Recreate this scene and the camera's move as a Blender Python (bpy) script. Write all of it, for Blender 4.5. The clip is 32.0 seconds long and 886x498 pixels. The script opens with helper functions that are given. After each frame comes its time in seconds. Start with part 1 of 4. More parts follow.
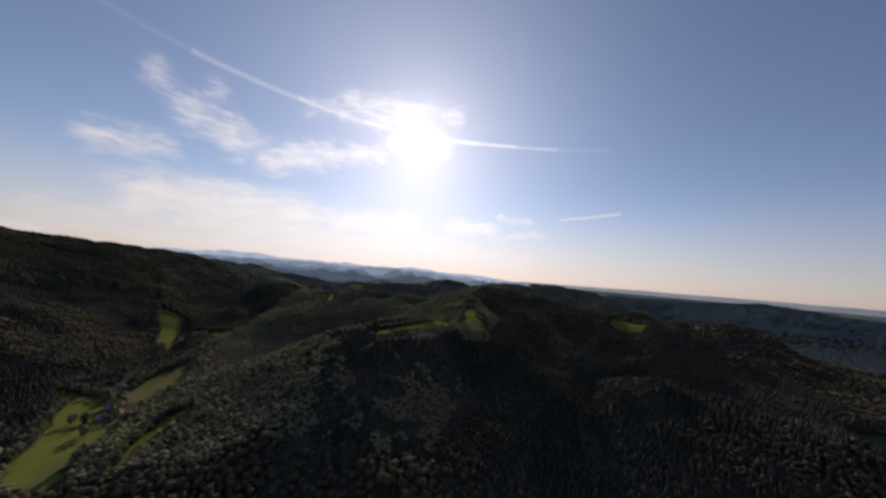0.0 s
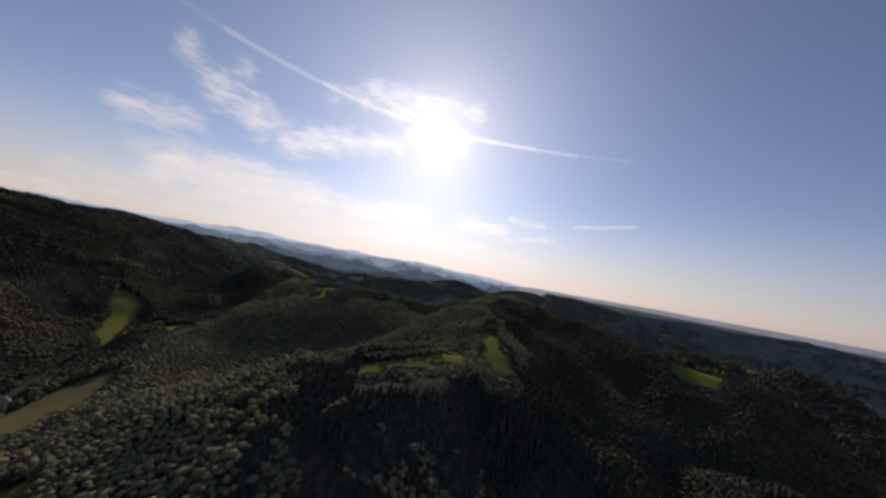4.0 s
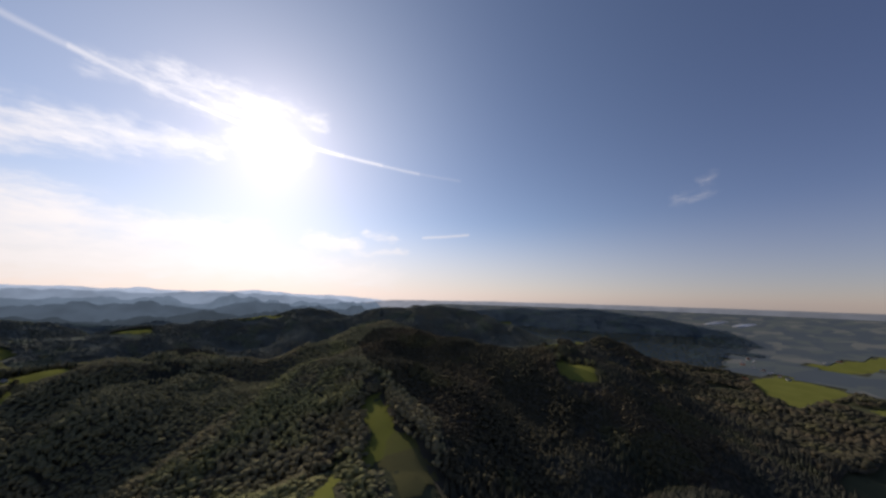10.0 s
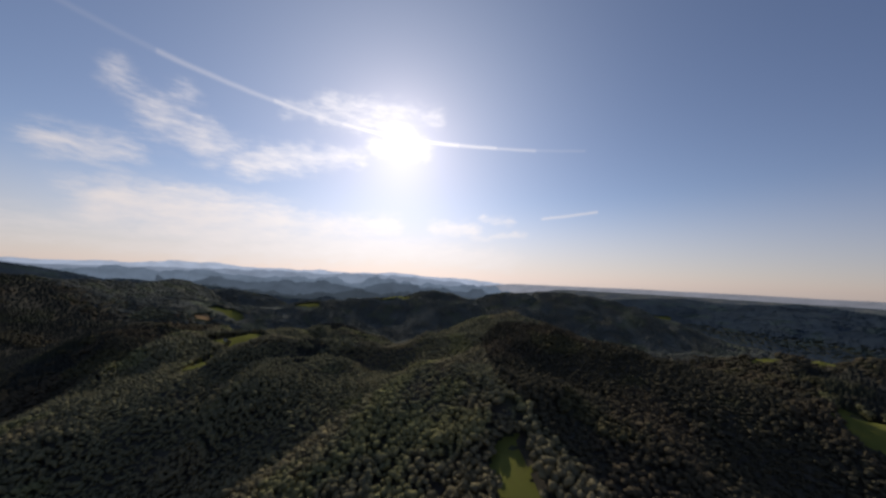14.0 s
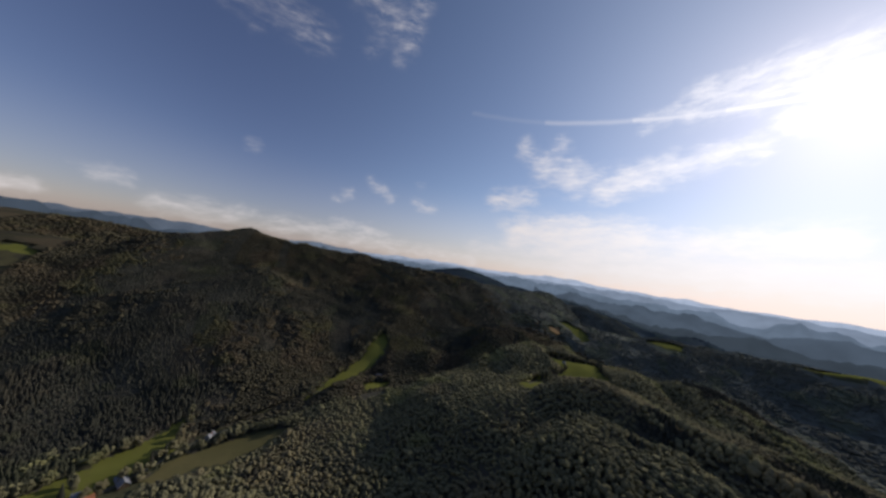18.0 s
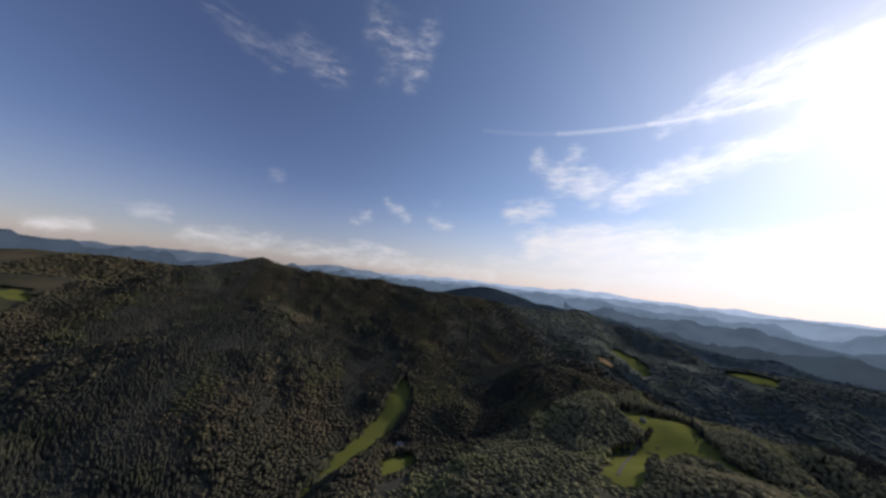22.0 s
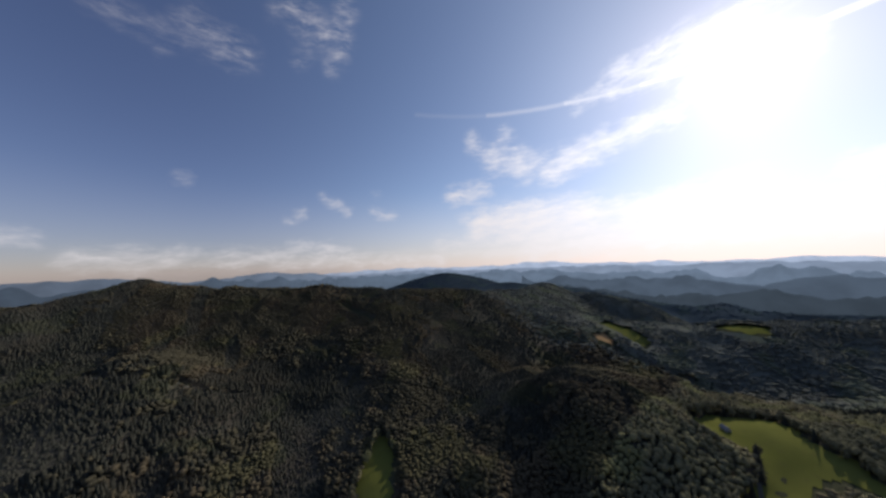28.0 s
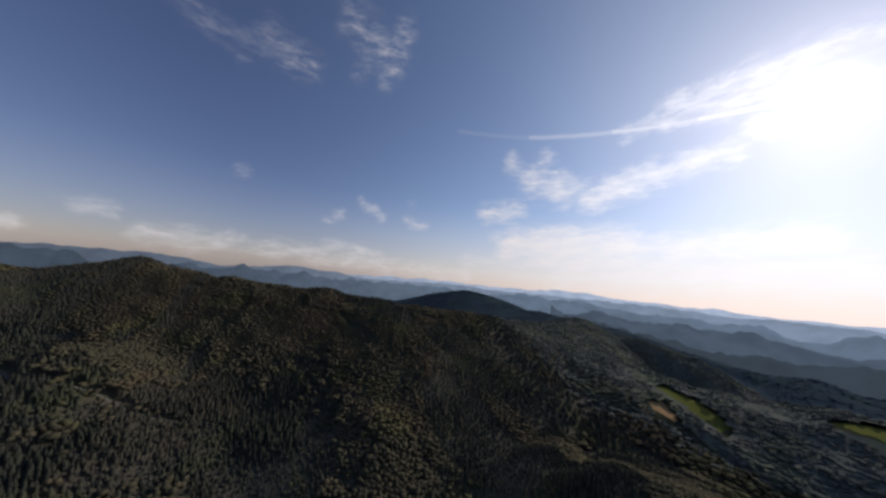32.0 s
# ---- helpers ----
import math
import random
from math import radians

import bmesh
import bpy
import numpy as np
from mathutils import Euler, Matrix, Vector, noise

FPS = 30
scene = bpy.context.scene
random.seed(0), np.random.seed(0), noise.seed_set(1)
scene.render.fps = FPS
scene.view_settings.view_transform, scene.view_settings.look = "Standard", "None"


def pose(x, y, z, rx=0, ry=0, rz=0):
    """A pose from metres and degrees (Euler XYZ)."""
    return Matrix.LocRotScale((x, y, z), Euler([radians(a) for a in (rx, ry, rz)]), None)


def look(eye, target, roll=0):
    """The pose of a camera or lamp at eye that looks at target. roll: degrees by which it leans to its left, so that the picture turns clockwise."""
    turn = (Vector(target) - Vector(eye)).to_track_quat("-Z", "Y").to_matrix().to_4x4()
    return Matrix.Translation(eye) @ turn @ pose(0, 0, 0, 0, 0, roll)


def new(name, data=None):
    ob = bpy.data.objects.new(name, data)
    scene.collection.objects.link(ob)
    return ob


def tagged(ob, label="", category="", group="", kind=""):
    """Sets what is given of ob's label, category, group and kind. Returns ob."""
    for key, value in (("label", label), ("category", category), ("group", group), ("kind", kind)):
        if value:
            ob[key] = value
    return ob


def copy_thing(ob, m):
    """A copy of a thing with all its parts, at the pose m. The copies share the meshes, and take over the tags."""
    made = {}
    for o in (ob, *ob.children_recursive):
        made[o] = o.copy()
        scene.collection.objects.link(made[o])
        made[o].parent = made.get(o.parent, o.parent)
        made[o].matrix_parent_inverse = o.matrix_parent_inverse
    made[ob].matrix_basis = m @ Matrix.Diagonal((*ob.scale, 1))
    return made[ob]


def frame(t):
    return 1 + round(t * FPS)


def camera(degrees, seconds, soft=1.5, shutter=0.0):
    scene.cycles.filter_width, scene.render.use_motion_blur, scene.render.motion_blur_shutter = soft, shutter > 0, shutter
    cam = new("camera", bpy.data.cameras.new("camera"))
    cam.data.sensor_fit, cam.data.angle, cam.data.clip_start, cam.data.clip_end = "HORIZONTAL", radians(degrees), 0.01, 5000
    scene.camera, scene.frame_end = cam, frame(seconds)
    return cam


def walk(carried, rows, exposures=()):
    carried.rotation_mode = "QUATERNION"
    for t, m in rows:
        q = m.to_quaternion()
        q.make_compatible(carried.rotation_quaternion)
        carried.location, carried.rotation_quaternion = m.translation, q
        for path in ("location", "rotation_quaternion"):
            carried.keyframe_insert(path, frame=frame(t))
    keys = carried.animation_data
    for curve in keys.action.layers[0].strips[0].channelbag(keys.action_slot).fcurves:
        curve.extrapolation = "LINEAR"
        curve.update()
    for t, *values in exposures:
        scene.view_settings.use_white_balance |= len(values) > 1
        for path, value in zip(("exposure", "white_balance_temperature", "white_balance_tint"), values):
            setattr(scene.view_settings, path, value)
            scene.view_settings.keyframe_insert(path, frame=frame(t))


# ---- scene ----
# The world's origin lies under the flight's first eye; the valley floor is at about 108 m, the first eye at 300 m.
cam = camera(116.0, 32.0, soft=2.8)
PATH = [
    (0.0, 0.2, 0.6, 300.6, -0.80, 5.06, -4.47),
    (0.5, -1.1, 16.8, 303.1, -2.03, 5.43, 1.37),
    (1.0, -2.0, 33.2, 305.8, -9.96, 5.73, 2.48),
    (1.5, -2.6, 49.5, 308.4, -14.92, 7.35, -3.95),
    (2.0, -3.4, 65.6, 311.0, -6.44, 4.66, -8.09),
    (2.5, -4.5, 81.2, 313.3, 0.45, 4.31, -4.68),
    (4.5, -18.2, 133.4, 318.5, 0.56, 4.06, -10.97),
    (5.0, -20.4, 142.5, 319.5, 7.98, 3.97, -2.47),
    (5.5, -22.3, 150.9, 320.5, -1.31, 4.30, 4.75),
    (6.0, -23.9, 159.0, 321.4, -13.21, 5.95, -1.50),
    (6.5, -25.0, 167.1, 322.4, -14.95, 5.67, -5.48),
    (7.0, -25.4, 176.1, 323.6, -13.73, 4.39, -1.71),
    (7.5, -25.2, 186.3, 325.0, -18.76, 5.21, -0.68),
    (8.0, -24.3, 198.1, 326.6, -22.13, 6.93, -6.08),
    (8.5, -22.3, 211.5, 328.2, -16.17, 4.90, -3.33),
    (9.0, -19.4, 226.3, 330.2, -18.42, 7.42, 3.16),
    (9.5, -15.6, 241.2, 332.2, -26.21, 0.94, -1.28),
    (10.0, -11.0, 255.5, 333.9, -27.93, 9.76, -1.34),
    (10.5, -6.2, 268.8, 335.2, -30.31, 11.06, 3.35),
    (11.0, -1.6, 280.7, 335.9, -32.19, 6.12, -9.55),
    (11.5, 2.5, 291.6, 336.4, -23.22, 6.89, -6.92),
    (12.0, 5.7, 302.0, 336.9, -15.16, 4.48, -9.55),
    (12.5, 7.8, 312.9, 337.3, -9.56, 4.39, -4.98),
    (13.0, 8.8, 325.1, 338.0, -5.40, 7.74, -7.27),
    (13.5, 8.8, 338.6, 338.9, -2.76, 6.49, -3.18),
    (15.5, -1.5, 403.4, 342.0, -5.94, 4.80, -2.97),
    (16.0, -4.4, 417.0, 344.2, -3.97, 4.99, -4.61),
    (16.5, -7.6, 429.1, 346.3, 2.41, 4.69, -7.51),
    (17.0, -11.3, 439.2, 348.4, 23.10, 5.06, -13.87),
    (17.5, -15.7, 447.6, 350.4, 43.21, 5.84, -7.94),
    (18.0, -20.8, 454.1, 352.4, 61.62, 2.70, -8.83),
    (18.5, -27.2, 459.2, 354.6, 64.42, 3.68, 3.92),
    (19.0, -35.3, 463.3, 356.8, 57.10, 5.76, 1.22),
    (19.5, -45.9, 467.2, 359.2, 57.50, 1.81, -5.08),
    (20.0, -58.9, 471.1, 361.8, 64.16, 1.62, -2.51),
    (20.5, -73.9, 475.1, 364.5, 66.71, 5.45, -1.01),
    (21.0, -89.7, 478.7, 367.0, 64.16, 2.99, 1.05),
    (21.5, -105.2, 481.6, 369.5, 61.35, 4.77, -2.08),
    (22.0, -119.5, 483.3, 372.0, 65.50, 5.60, -6.20),
    (22.5, -132.8, 483.9, 374.3, 72.56, 3.38, -0.16),
    (23.0, -145.4, 484.2, 376.4, 69.19, 2.27, 1.03),
    (23.5, -158.6, 485.0, 377.9, 66.03, 0.23, 3.40),
    (24.0, -172.8, 486.9, 379.1, 61.95, 4.37, 0.12),
    (24.5, -188.6, 490.1, 379.8, 66.72, 4.14, -5.18),
    (25.0, -205.7, 494.7, 379.9, 69.26, 1.58, -2.95),
    (25.5, -223.2, 499.7, 379.6, 73.31, 1.04, -1.76),
    (27.5, -282.0, 521.3, 378.1, 66.61, 4.89, 9.71),
    (28.0, -294.2, 527.9, 378.5, 55.34, 3.41, 1.81),
    (28.5, -305.8, 534.9, 378.9, 52.18, 3.59, 4.00),
    (29.0, -316.9, 542.5, 379.6, 45.30, 3.71, 3.43),
    (29.5, -327.6, 550.7, 380.6, 41.53, 4.55, -2.42),
    (30.0, -338.1, 559.5, 381.9, 40.71, 3.95, -2.70),
    (30.5, -348.7, 569.0, 383.3, 39.79, 1.21, -4.94),
    (31.0, -359.5, 578.8, 384.9, 47.27, 7.63, -6.72),
    (31.5, -370.7, 588.8, 386.5, 52.12, 4.27, -1.66),
    (32.0, -382.3, 598.8, 388.1, 60.43, 6.11, -5.80),
]
walk(cam, [(t, pose(x, y, z, 90 + pitch, lean, yaw)) for t, x, y, z, yaw, pitch, lean in PATH],
     exposures=[(0.0, 0.09, 6610, 14), (4.5, 0.09, 6660, 14), (8.5, 0.08, 6610, 14), (10.0, 0.15, 6610, 14), (11.0, 0.00, 6560, 14), (16.0, 0.07, 6610, 14),
                (18.5, 0.10, 6390, 13), (20.5, 0.20, 6290, 13), (23.0, 0.27, 6140, 13), (25.0, 0.25, 6090, 12), (28.0, 0.22, 6340, 13), (29.0, 0.13, 6440, 13), (30.0, 0.02, 6540, 13), (32.0, 0.09, 6340, 13)])

# ---- sky, sun and clouds ----
SUN_AZ, SUN_EL = 6.0, 26.3      # degrees to the left of north (y), above the horizon


def heading(az, el):
    a, e = radians(az), radians(el)
    return Vector((-math.sin(a) * math.cos(e), math.cos(a) * math.cos(e), math.sin(e)))


world = bpy.data.worlds.new("sky")
scene.world = world
world.use_nodes = True
WT = world.node_tree
WT.nodes.clear()


class Net:
    """Shortcuts for building a node tree."""

    def __init__(self, tree):
        self.tree = tree

    def node(self, kind, **props):
        n = self.tree.nodes.new(kind)
        for key, value in props.items():
            if key == "operation":
                n.operation = value
            elif key == "blend":
                n.blend_type = value
            elif key == "data":
                n.data_type = value
        return n

    def put(self, socket, value):
        if isinstance(value, bpy.types.NodeSocket):
            self.tree.links.new(value, socket)
        elif value is not None:
            socket.default_value = value

    def math(self, op, a, b=None, c=None, clamp=False):
        n = self.node("ShaderNodeMath", operation=op)
        n.use_clamp = clamp
        for s, v in zip(n.inputs, (a, b, c)):
            self.put(s, v)
        return n.outputs[0]

    def vec(self, op, a, b=None, scale=None):
        n = self.node("ShaderNodeVectorMath", operation=op)
        self.put(n.inputs[0], a)
        if b is not None:
            self.put(n.inputs[1], b)
        if scale is not None:
            self.put(n.inputs["Scale"], scale)
        return n.outputs["Value"] if op in ("DOT_PRODUCT", "LENGTH", "DISTANCE") else n.outputs[0]

    def xyz(self, a, b, c):
        n = self.node("ShaderNodeCombineXYZ")
        for s, v in zip(n.inputs, (a, b, c)):
            self.put(s, v)
        return n.outputs[0]

    def noise(self, vector, scale, detail=3.0, rough=0.55):
        n = self.node("ShaderNodeTexNoise")
        self.put(n.inputs["Vector"], vector)
        n.inputs["Scale"].default_value, n.inputs["Detail"].default_value, n.inputs["Roughness"].default_value = scale, detail, rough
        return n.outputs["Fac"]

    def ramp(self, value, a, b, lo=0.0, hi=1.0, smooth=True):
        n = self.node("ShaderNodeMapRange")
        n.interpolation_type = "SMOOTHSTEP" if smooth else "LINEAR"
        self.put(n.inputs["Value"], value)
        for key, v in (("From Min", a), ("From Max", b), ("To Min", lo), ("To Max", hi)):
            n.inputs[key].default_value = v
        return n.outputs["Result"]

    def mix(self, fac, a, b, blend="MIX"):
        n = self.node("ShaderNodeMix")
        n.data_type, n.blend_type = "RGBA", blend
        self.put(n.inputs["Factor"], fac)
        self.put(n.inputs[6], (*a, 1) if isinstance(a, tuple) else a)
        self.put(n.inputs[7], (*b, 1) if isinstance(b, tuple) else b)
        return n.outputs[2]


W = Net(WT)
way = W.vec("NORMALIZE", W.node("ShaderNodeTexCoord").outputs["Generated"])
split = W.node("ShaderNodeSeparateXYZ")
W.put(split.inputs[0], way)
azimuth = W.math("MULTIPLY", W.math("ARCTAN2", W.math("MULTIPLY", split.outputs[0], -1.0), split.outputs[1]), 57.2958)
elevation = W.math("MULTIPLY", W.math("ARCSINE", split.outputs[2]), 57.2958)
warp_a = W.math("MULTIPLY", W.math("SUBTRACT", W.noise(way, 16.0, 5.0), 0.5), 3.6)
warp_e = W.math("MULTIPLY", W.math("SUBTRACT", W.noise(W.vec("ADD", way, (3.1, 1.7, 5.2)), 19.0, 5.0), 0.5), 3.0)
spot = W.xyz(W.math("ADD", azimuth, warp_a), W.math("ADD", elevation, warp_e), 0.0)
plain_spot = W.xyz(W.math("ADD", azimuth, W.math("MULTIPLY", warp_a, 0.2)), W.math("ADD", elevation, W.math("MULTIPLY", warp_e, 0.1)), 0.0)
fibre = W.noise(W.xyz(W.math("MULTIPLY", W.math("ADD", azimuth, W.math("MULTIPLY", elevation, 0.7)), 0.10), W.math("MULTIPLY", W.math("ADD", elevation, W.math("MULTIPLY", warp_e, 0.5)), 0.34), 0.0), 2.2, 7.0, 0.66)


def streak(a, b, width, strength, where):
    """A soft stroke of cloud from a to b, in degrees of azimuth and elevation."""
    ax, ay, bx, by = *a, *b
    span = (bx - ax, by - ay, 0.0)
    pa = W.vec("SUBTRACT", where, (ax, ay, 0.0))
    s = W.math("MULTIPLY", W.vec("DOT_PRODUCT", pa, span), 1.0 / max(span[0] ** 2 + span[1] ** 2, 1e-3), clamp=True)
    far = W.vec("LENGTH", W.vec("SUBTRACT", pa, W.vec("SCALE", span, scale=s)))
    return W.ramp(far, width, 0.0, 0.0, strength)


CIRRUS = [
    ((52.5, 13.8), (46.5, 15.0), 1.7, 0.85), ((49, 12.6), (47.5, 11.4), 1.2, 0.5),
    ((48.2, 23.8), (43.8, 20.9), 1.7, 0.62), ((41.6, 24.5), (42.6, 21.0), 1.6, 0.7), ((43.8, 20.9), (34.0, 17.8), 2.4, 0.85), ((45, 18.5), (38, 17.5), 1.6, 0.45),
    ((34.0, 17.2), (23.5, 20.3), 2.1, 1.0), ((23.5, 20.3), (14.5, 22.3), 1.7, 0.9),
    ((27.5, 27.4), (21.0, 30.0), 1.4, 0.6), ((21.0, 30.0), (7.0, 31.2), 1.7, 0.8), ((22, 28.2), (8, 28.6), 1.6, 0.75), ((12, 24.4), (1.5, 25.0), 1.6, 0.95), ((7.0, 31.2), (-1, 31.0), 1.6, 0.6),
    ((47.5, 8.0), (28, 8.7), 2.9, 1.15), ((45, 10.2), (35.5, 11.0), 1.4, 0.9), ((43, 5.8), (27, 5.8), 2.2, 1.05), ((28, 8.4), (16, 8.8), 1.8, 0.95),
    ((21.7, 8.4), (7, 9.7), 1.9, 1.0), ((38, 3.0), (12, 4.7), 2.3, 0.95), ((27, 5.0), (-6, 4.4), 2.2, 0.9), ((12, 4.7), (-17, 3.6), 2.0, 0.75), ((55, 4.0), (38, 3.0), 1.8, 0.6),
    ((-1.5, 9.7), (-9.8, 9.8), 1.3, 1.0), ((-11.4, 12.0), (-17.6, 11.6), 0.7, 0.65), ((-9.5, 8.2), (-20, 8.9), 0.6, 0.7),
    ((111.4, 33.9), (103, 32.4), 1.5, 0.26), ((103, 32.4), (98, 33.8), 1.4, 0.22), ((98, 34.4), (92, 33.4), 2.2, 0.36), ((101.5, 30.5), (98, 32.5), 0.9, 0.22),
    ((85, 42), (77.5, 38.6), 2.6, 0.40), ((74.2, 42.8), (75.6, 37.4), 2.0, 0.42), ((75.6, 37.4), (77, 35.2), 1.5, 0.36), ((82.5, 35.2), (81, 36.5), 1.4, 0.34),
    ((78.5, 13.6), (74.3, 11.2), 1.0, 0.5), ((69.3, 10.8), (65.5, 10.4), 1.0, 0.6), ((82.6, 10.1), (82.0, 10.1), 0.8, 0.4), ((99.2, 14.4), (98.5, 14.4), 0.8, 0.35), ((69, 14.1), (68.4, 14.1), 0.8, 0.3),
    ((115, 4.8), (111.6, 4.3), 0.9, 0.42), ((121.7, 1.0), (118.8, 1.2), 0.8, 0.75), ((84.5, 9.2), (83.6, 9.2), 0.7, 0.35),
    ((108, 2.2), (86, 2.0), 1.6, 0.55), ((90, 2.2), (56, 1.0), 1.6, 0.6), ((84, 3.8), (74, 3.9), 1.2, 0.55), ((-69.3, 16.1), (-72.7, 16.4), 0.8, 0.36), ((-72.4, 18.2), (-73.8, 18.8), 0.6, 0.28),
]
cover = None
for a, b, width, strength in CIRRUS:
    one = streak(a, b, width * 2.2, strength * (0.95 if b[1] < 12 else 0.84), spot)
    cover = one if cover is None else W.math("MAXIMUM", cover, one)
gate = W.math("MULTIPLY", cover, 3.0, clamp=True)
cover = W.ramp(W.math("ADD", cover, W.math("MULTIPLY", W.math("MULTIPLY", W.math("SUBTRACT", fibre, 0.5), 1.9), gate)), 0.0, 1.55)
trail = None
TRAIL = [(60, 29.3, 0.6, 0.0), (45, 28.5, 0.6, 0.12), (30, 28.0, 0.6, 0.34), (18, 27.4, 0.6, 0.6), (6, 26.7, 0.58, 0.85), (-6, 26.2, 0.5, 0.7), (-14, 25.6, 0.45, 0.42), (-22, 24.7, 0.4, 0.18), (-31, 23.6, 0.35, 0.0)]
pieces = [((-23.5, 11.9), (-33, 12.7), 0.42, 0.5)]
for p, q in zip(TRAIL, TRAIL[1:]):
    pieces.append((p[:2], q[:2], p[2], (p[3] + q[3]) / 2))
for a, b, width, strength in pieces:
    one = streak(a, b, width, strength, plain_spot)
    trail = one if trail is None else W.math("MAXIMUM", trail, one)
cover = W.math("MAXIMUM", cover, trail)
air = W.node("ShaderNodeTexSky")
air.sky_type, air.sun_disc = "NISHITA", False
air.sun_elevation, air.sun_rotation = radians(SUN_EL), radians(-SUN_AZ)
air.altitude, air.air_density, air.dust_density, air.ozone_density = 500.0, 1.0, 0.35, 1.5
SKY, CLOUD = 0.078, 0.92
blue = W.mix(1.0, air.outputs[0], (SKY * 1.10, SKY * 1.02, SKY * 1.07), "MULTIPLY")
sunward = W.vec("DOT_PRODUCT", way, tuple(heading(SUN_AZ, SUN_EL)))
clear = W.ramp(sunward, 0.0, 0.75, 0.74, 1.03)
blue = W.mix(1.0, blue, W.xyz(clear, clear, W.math("POWER", clear, 0.6)), "MULTIPLY")
toward = W.math("MAXIMUM", W.vec("DOT_PRODUCT", way, tuple(heading(SUN_AZ, 5.0))), 0.0)
haze = W.mix(W.math("POWER", toward, 1.5), (0.31, 0.29, 0.33), (0.68, 0.61, 0.62))
blue = W.mix(W.math("MULTIPLY", W.ramp(elevation, 16.0, -1.0, 0.0, 0.9), W.math("ADD", 0.34, W.math("MULTIPLY", toward, 0.6))), blue, haze)
near_sun = W.math("MAXIMUM", sunward, 0.0)
glare = W.math("ADD", W.math("MULTIPLY", W.math("POWER", near_sun, 2400.0), 3.0), W.math("MULTIPLY", W.math("POWER", near_sun, 150.0), 0.15))
halo = W.math("MULTIPLY", W.math("POWER", near_sun, 8.0), 0.22)
lit_cloud = W.math("ADD", CLOUD * 0.72, W.math("MULTIPLY", W.math("POWER", near_sun, 6.0), CLOUD * 0.35))
cloud_colour = W.mix(1.0, W.xyz(lit_cloud, lit_cloud, lit_cloud), (1.0, 0.95, 0.935), "MULTIPLY")
heaven = W.mix(cover, blue, cloud_colour)
heaven = W.mix(1.0, heaven, W.mix(1.0, W.xyz(glare, glare, glare), (1.0, 0.98, 0.94), "MULTIPLY"), "ADD")
heaven = W.mix(1.0, heaven, W.mix(1.0, W.xyz(halo, halo, halo), (0.88, 1.0, 1.04), "MULTIPLY"), "ADD")
ground_side = W.node("ShaderNodeBackground")
W.put(ground_side.inputs["Color"], heaven)
ground_side.inputs["Strength"].default_value = 1.0
out = W.node("ShaderNodeOutputWorld")
WT.links.new(ground_side.outputs[0], out.inputs[0])

sun = new("sun", bpy.data.lights.new("sun", "SUN"))
sun.data.energy, sun.data.angle, sun.data.color = 2.35, radians(0.6), (1.0, 0.93, 0.82)
sun.matrix_world = look((0, 0, 900), Vector((0, 0, 900)) - heading(SUN_AZ, SUN_EL))

# ---- materials ----


def material(name, rough=0.9):
    m = bpy.data.materials.new(name)
    m.use_nodes = True
    n = Net(m.node_tree)
    shader = m.node_tree.nodes["Principled BSDF"]
    shader.inputs["Roughness"].default_value = rough
    shader.inputs["Specular IOR Level"].default_value = 0.0 if rough > 0.75 else 0.4
    place = n.node("ShaderNodeNewGeometry").outputs["Position"]
    return m, n, shader, place


def relief(n, shader, height, strength, distance):
    bump = n.node("ShaderNodeBump")
    bump.inputs["Strength"].default_value, bump.inputs["Distance"].default_value = strength, distance
    n.put(bump.inputs["Height"], height)
    n.put(shader.inputs["Normal"], bump.outputs[0])


def foliage(name, dark, light, other, mottle=0.25, bump=0.6, grain=1.3):
    """Leaves: a tint for each crown, stands of different kinds with clear edges, a fine mottling."""
    m, n, shader, place = material(name, 1.0)
    island = n.node("ShaderNodeNewGeometry").outputs["Random Per Island"]
    c = n.mix(island, dark, light)
    c = n.mix(n.ramp(n.noise(place, 0.009, 3.0), 0.50, 0.56, 0.0, 0.8), c, other)
    c = n.mix(n.ramp(n.noise(n.vec("ADD", place, (500.0, 90.0, 0.0)), 0.017, 2.0), 0.54, 0.58, 0.0, 0.55), c, dark)
    c = n.mix(n.ramp(n.noise(n.vec("ADD", place, (90.0, 700.0, 0.0)), 0.011, 2.0), 0.57, 0.61, 0.0, 0.5), c, (light[0] * 1.1, light[1] * 1.18, light[2] * 0.85))
    c = n.mix(n.ramp(n.noise(place, 0.9, 3.0), 0.3, 0.75, 0.0, mottle), c, tuple(v * 0.5 for v in dark))
    n.put(shader.inputs["Base Color"], c)
    relief(n, shader, n.noise(place, grain, 4.0, 0.7), 1.0, bump)
    return m


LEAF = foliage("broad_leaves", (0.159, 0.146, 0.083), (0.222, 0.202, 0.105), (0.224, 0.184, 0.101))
# Darker brown copy of LEAF, with the weaker light on side slopes put in.
SHADED_LEAF = foliage("shaded_brown_leaves", (0.068, 0.061, 0.039), (0.095, 0.083, 0.051), (0.106, 0.083, 0.051), 0.2)
UNDER = foliage("undergrowth_leaves", (0.094, 0.086, 0.062), (0.102, 0.092, 0.066), (0.110, 0.090, 0.064), 0.2, 0.8)
NEEDLE = foliage("needles", (0.046, 0.047, 0.036), (0.070, 0.068, 0.050), (0.078, 0.070, 0.050))
# Haze of distance is mixed into these two leaf colours.
MID_LEAF = foliage("mid_haze_leaves", (0.122, 0.128, 0.106), (0.150, 0.154, 0.122), (0.158, 0.152, 0.114), 0.15, 0.5)
FAR_LEAF = foliage("far_haze_leaves", (0.036, 0.052, 0.066), (0.048, 0.066, 0.080), (0.050, 0.066, 0.076), 0.0, 0.3)
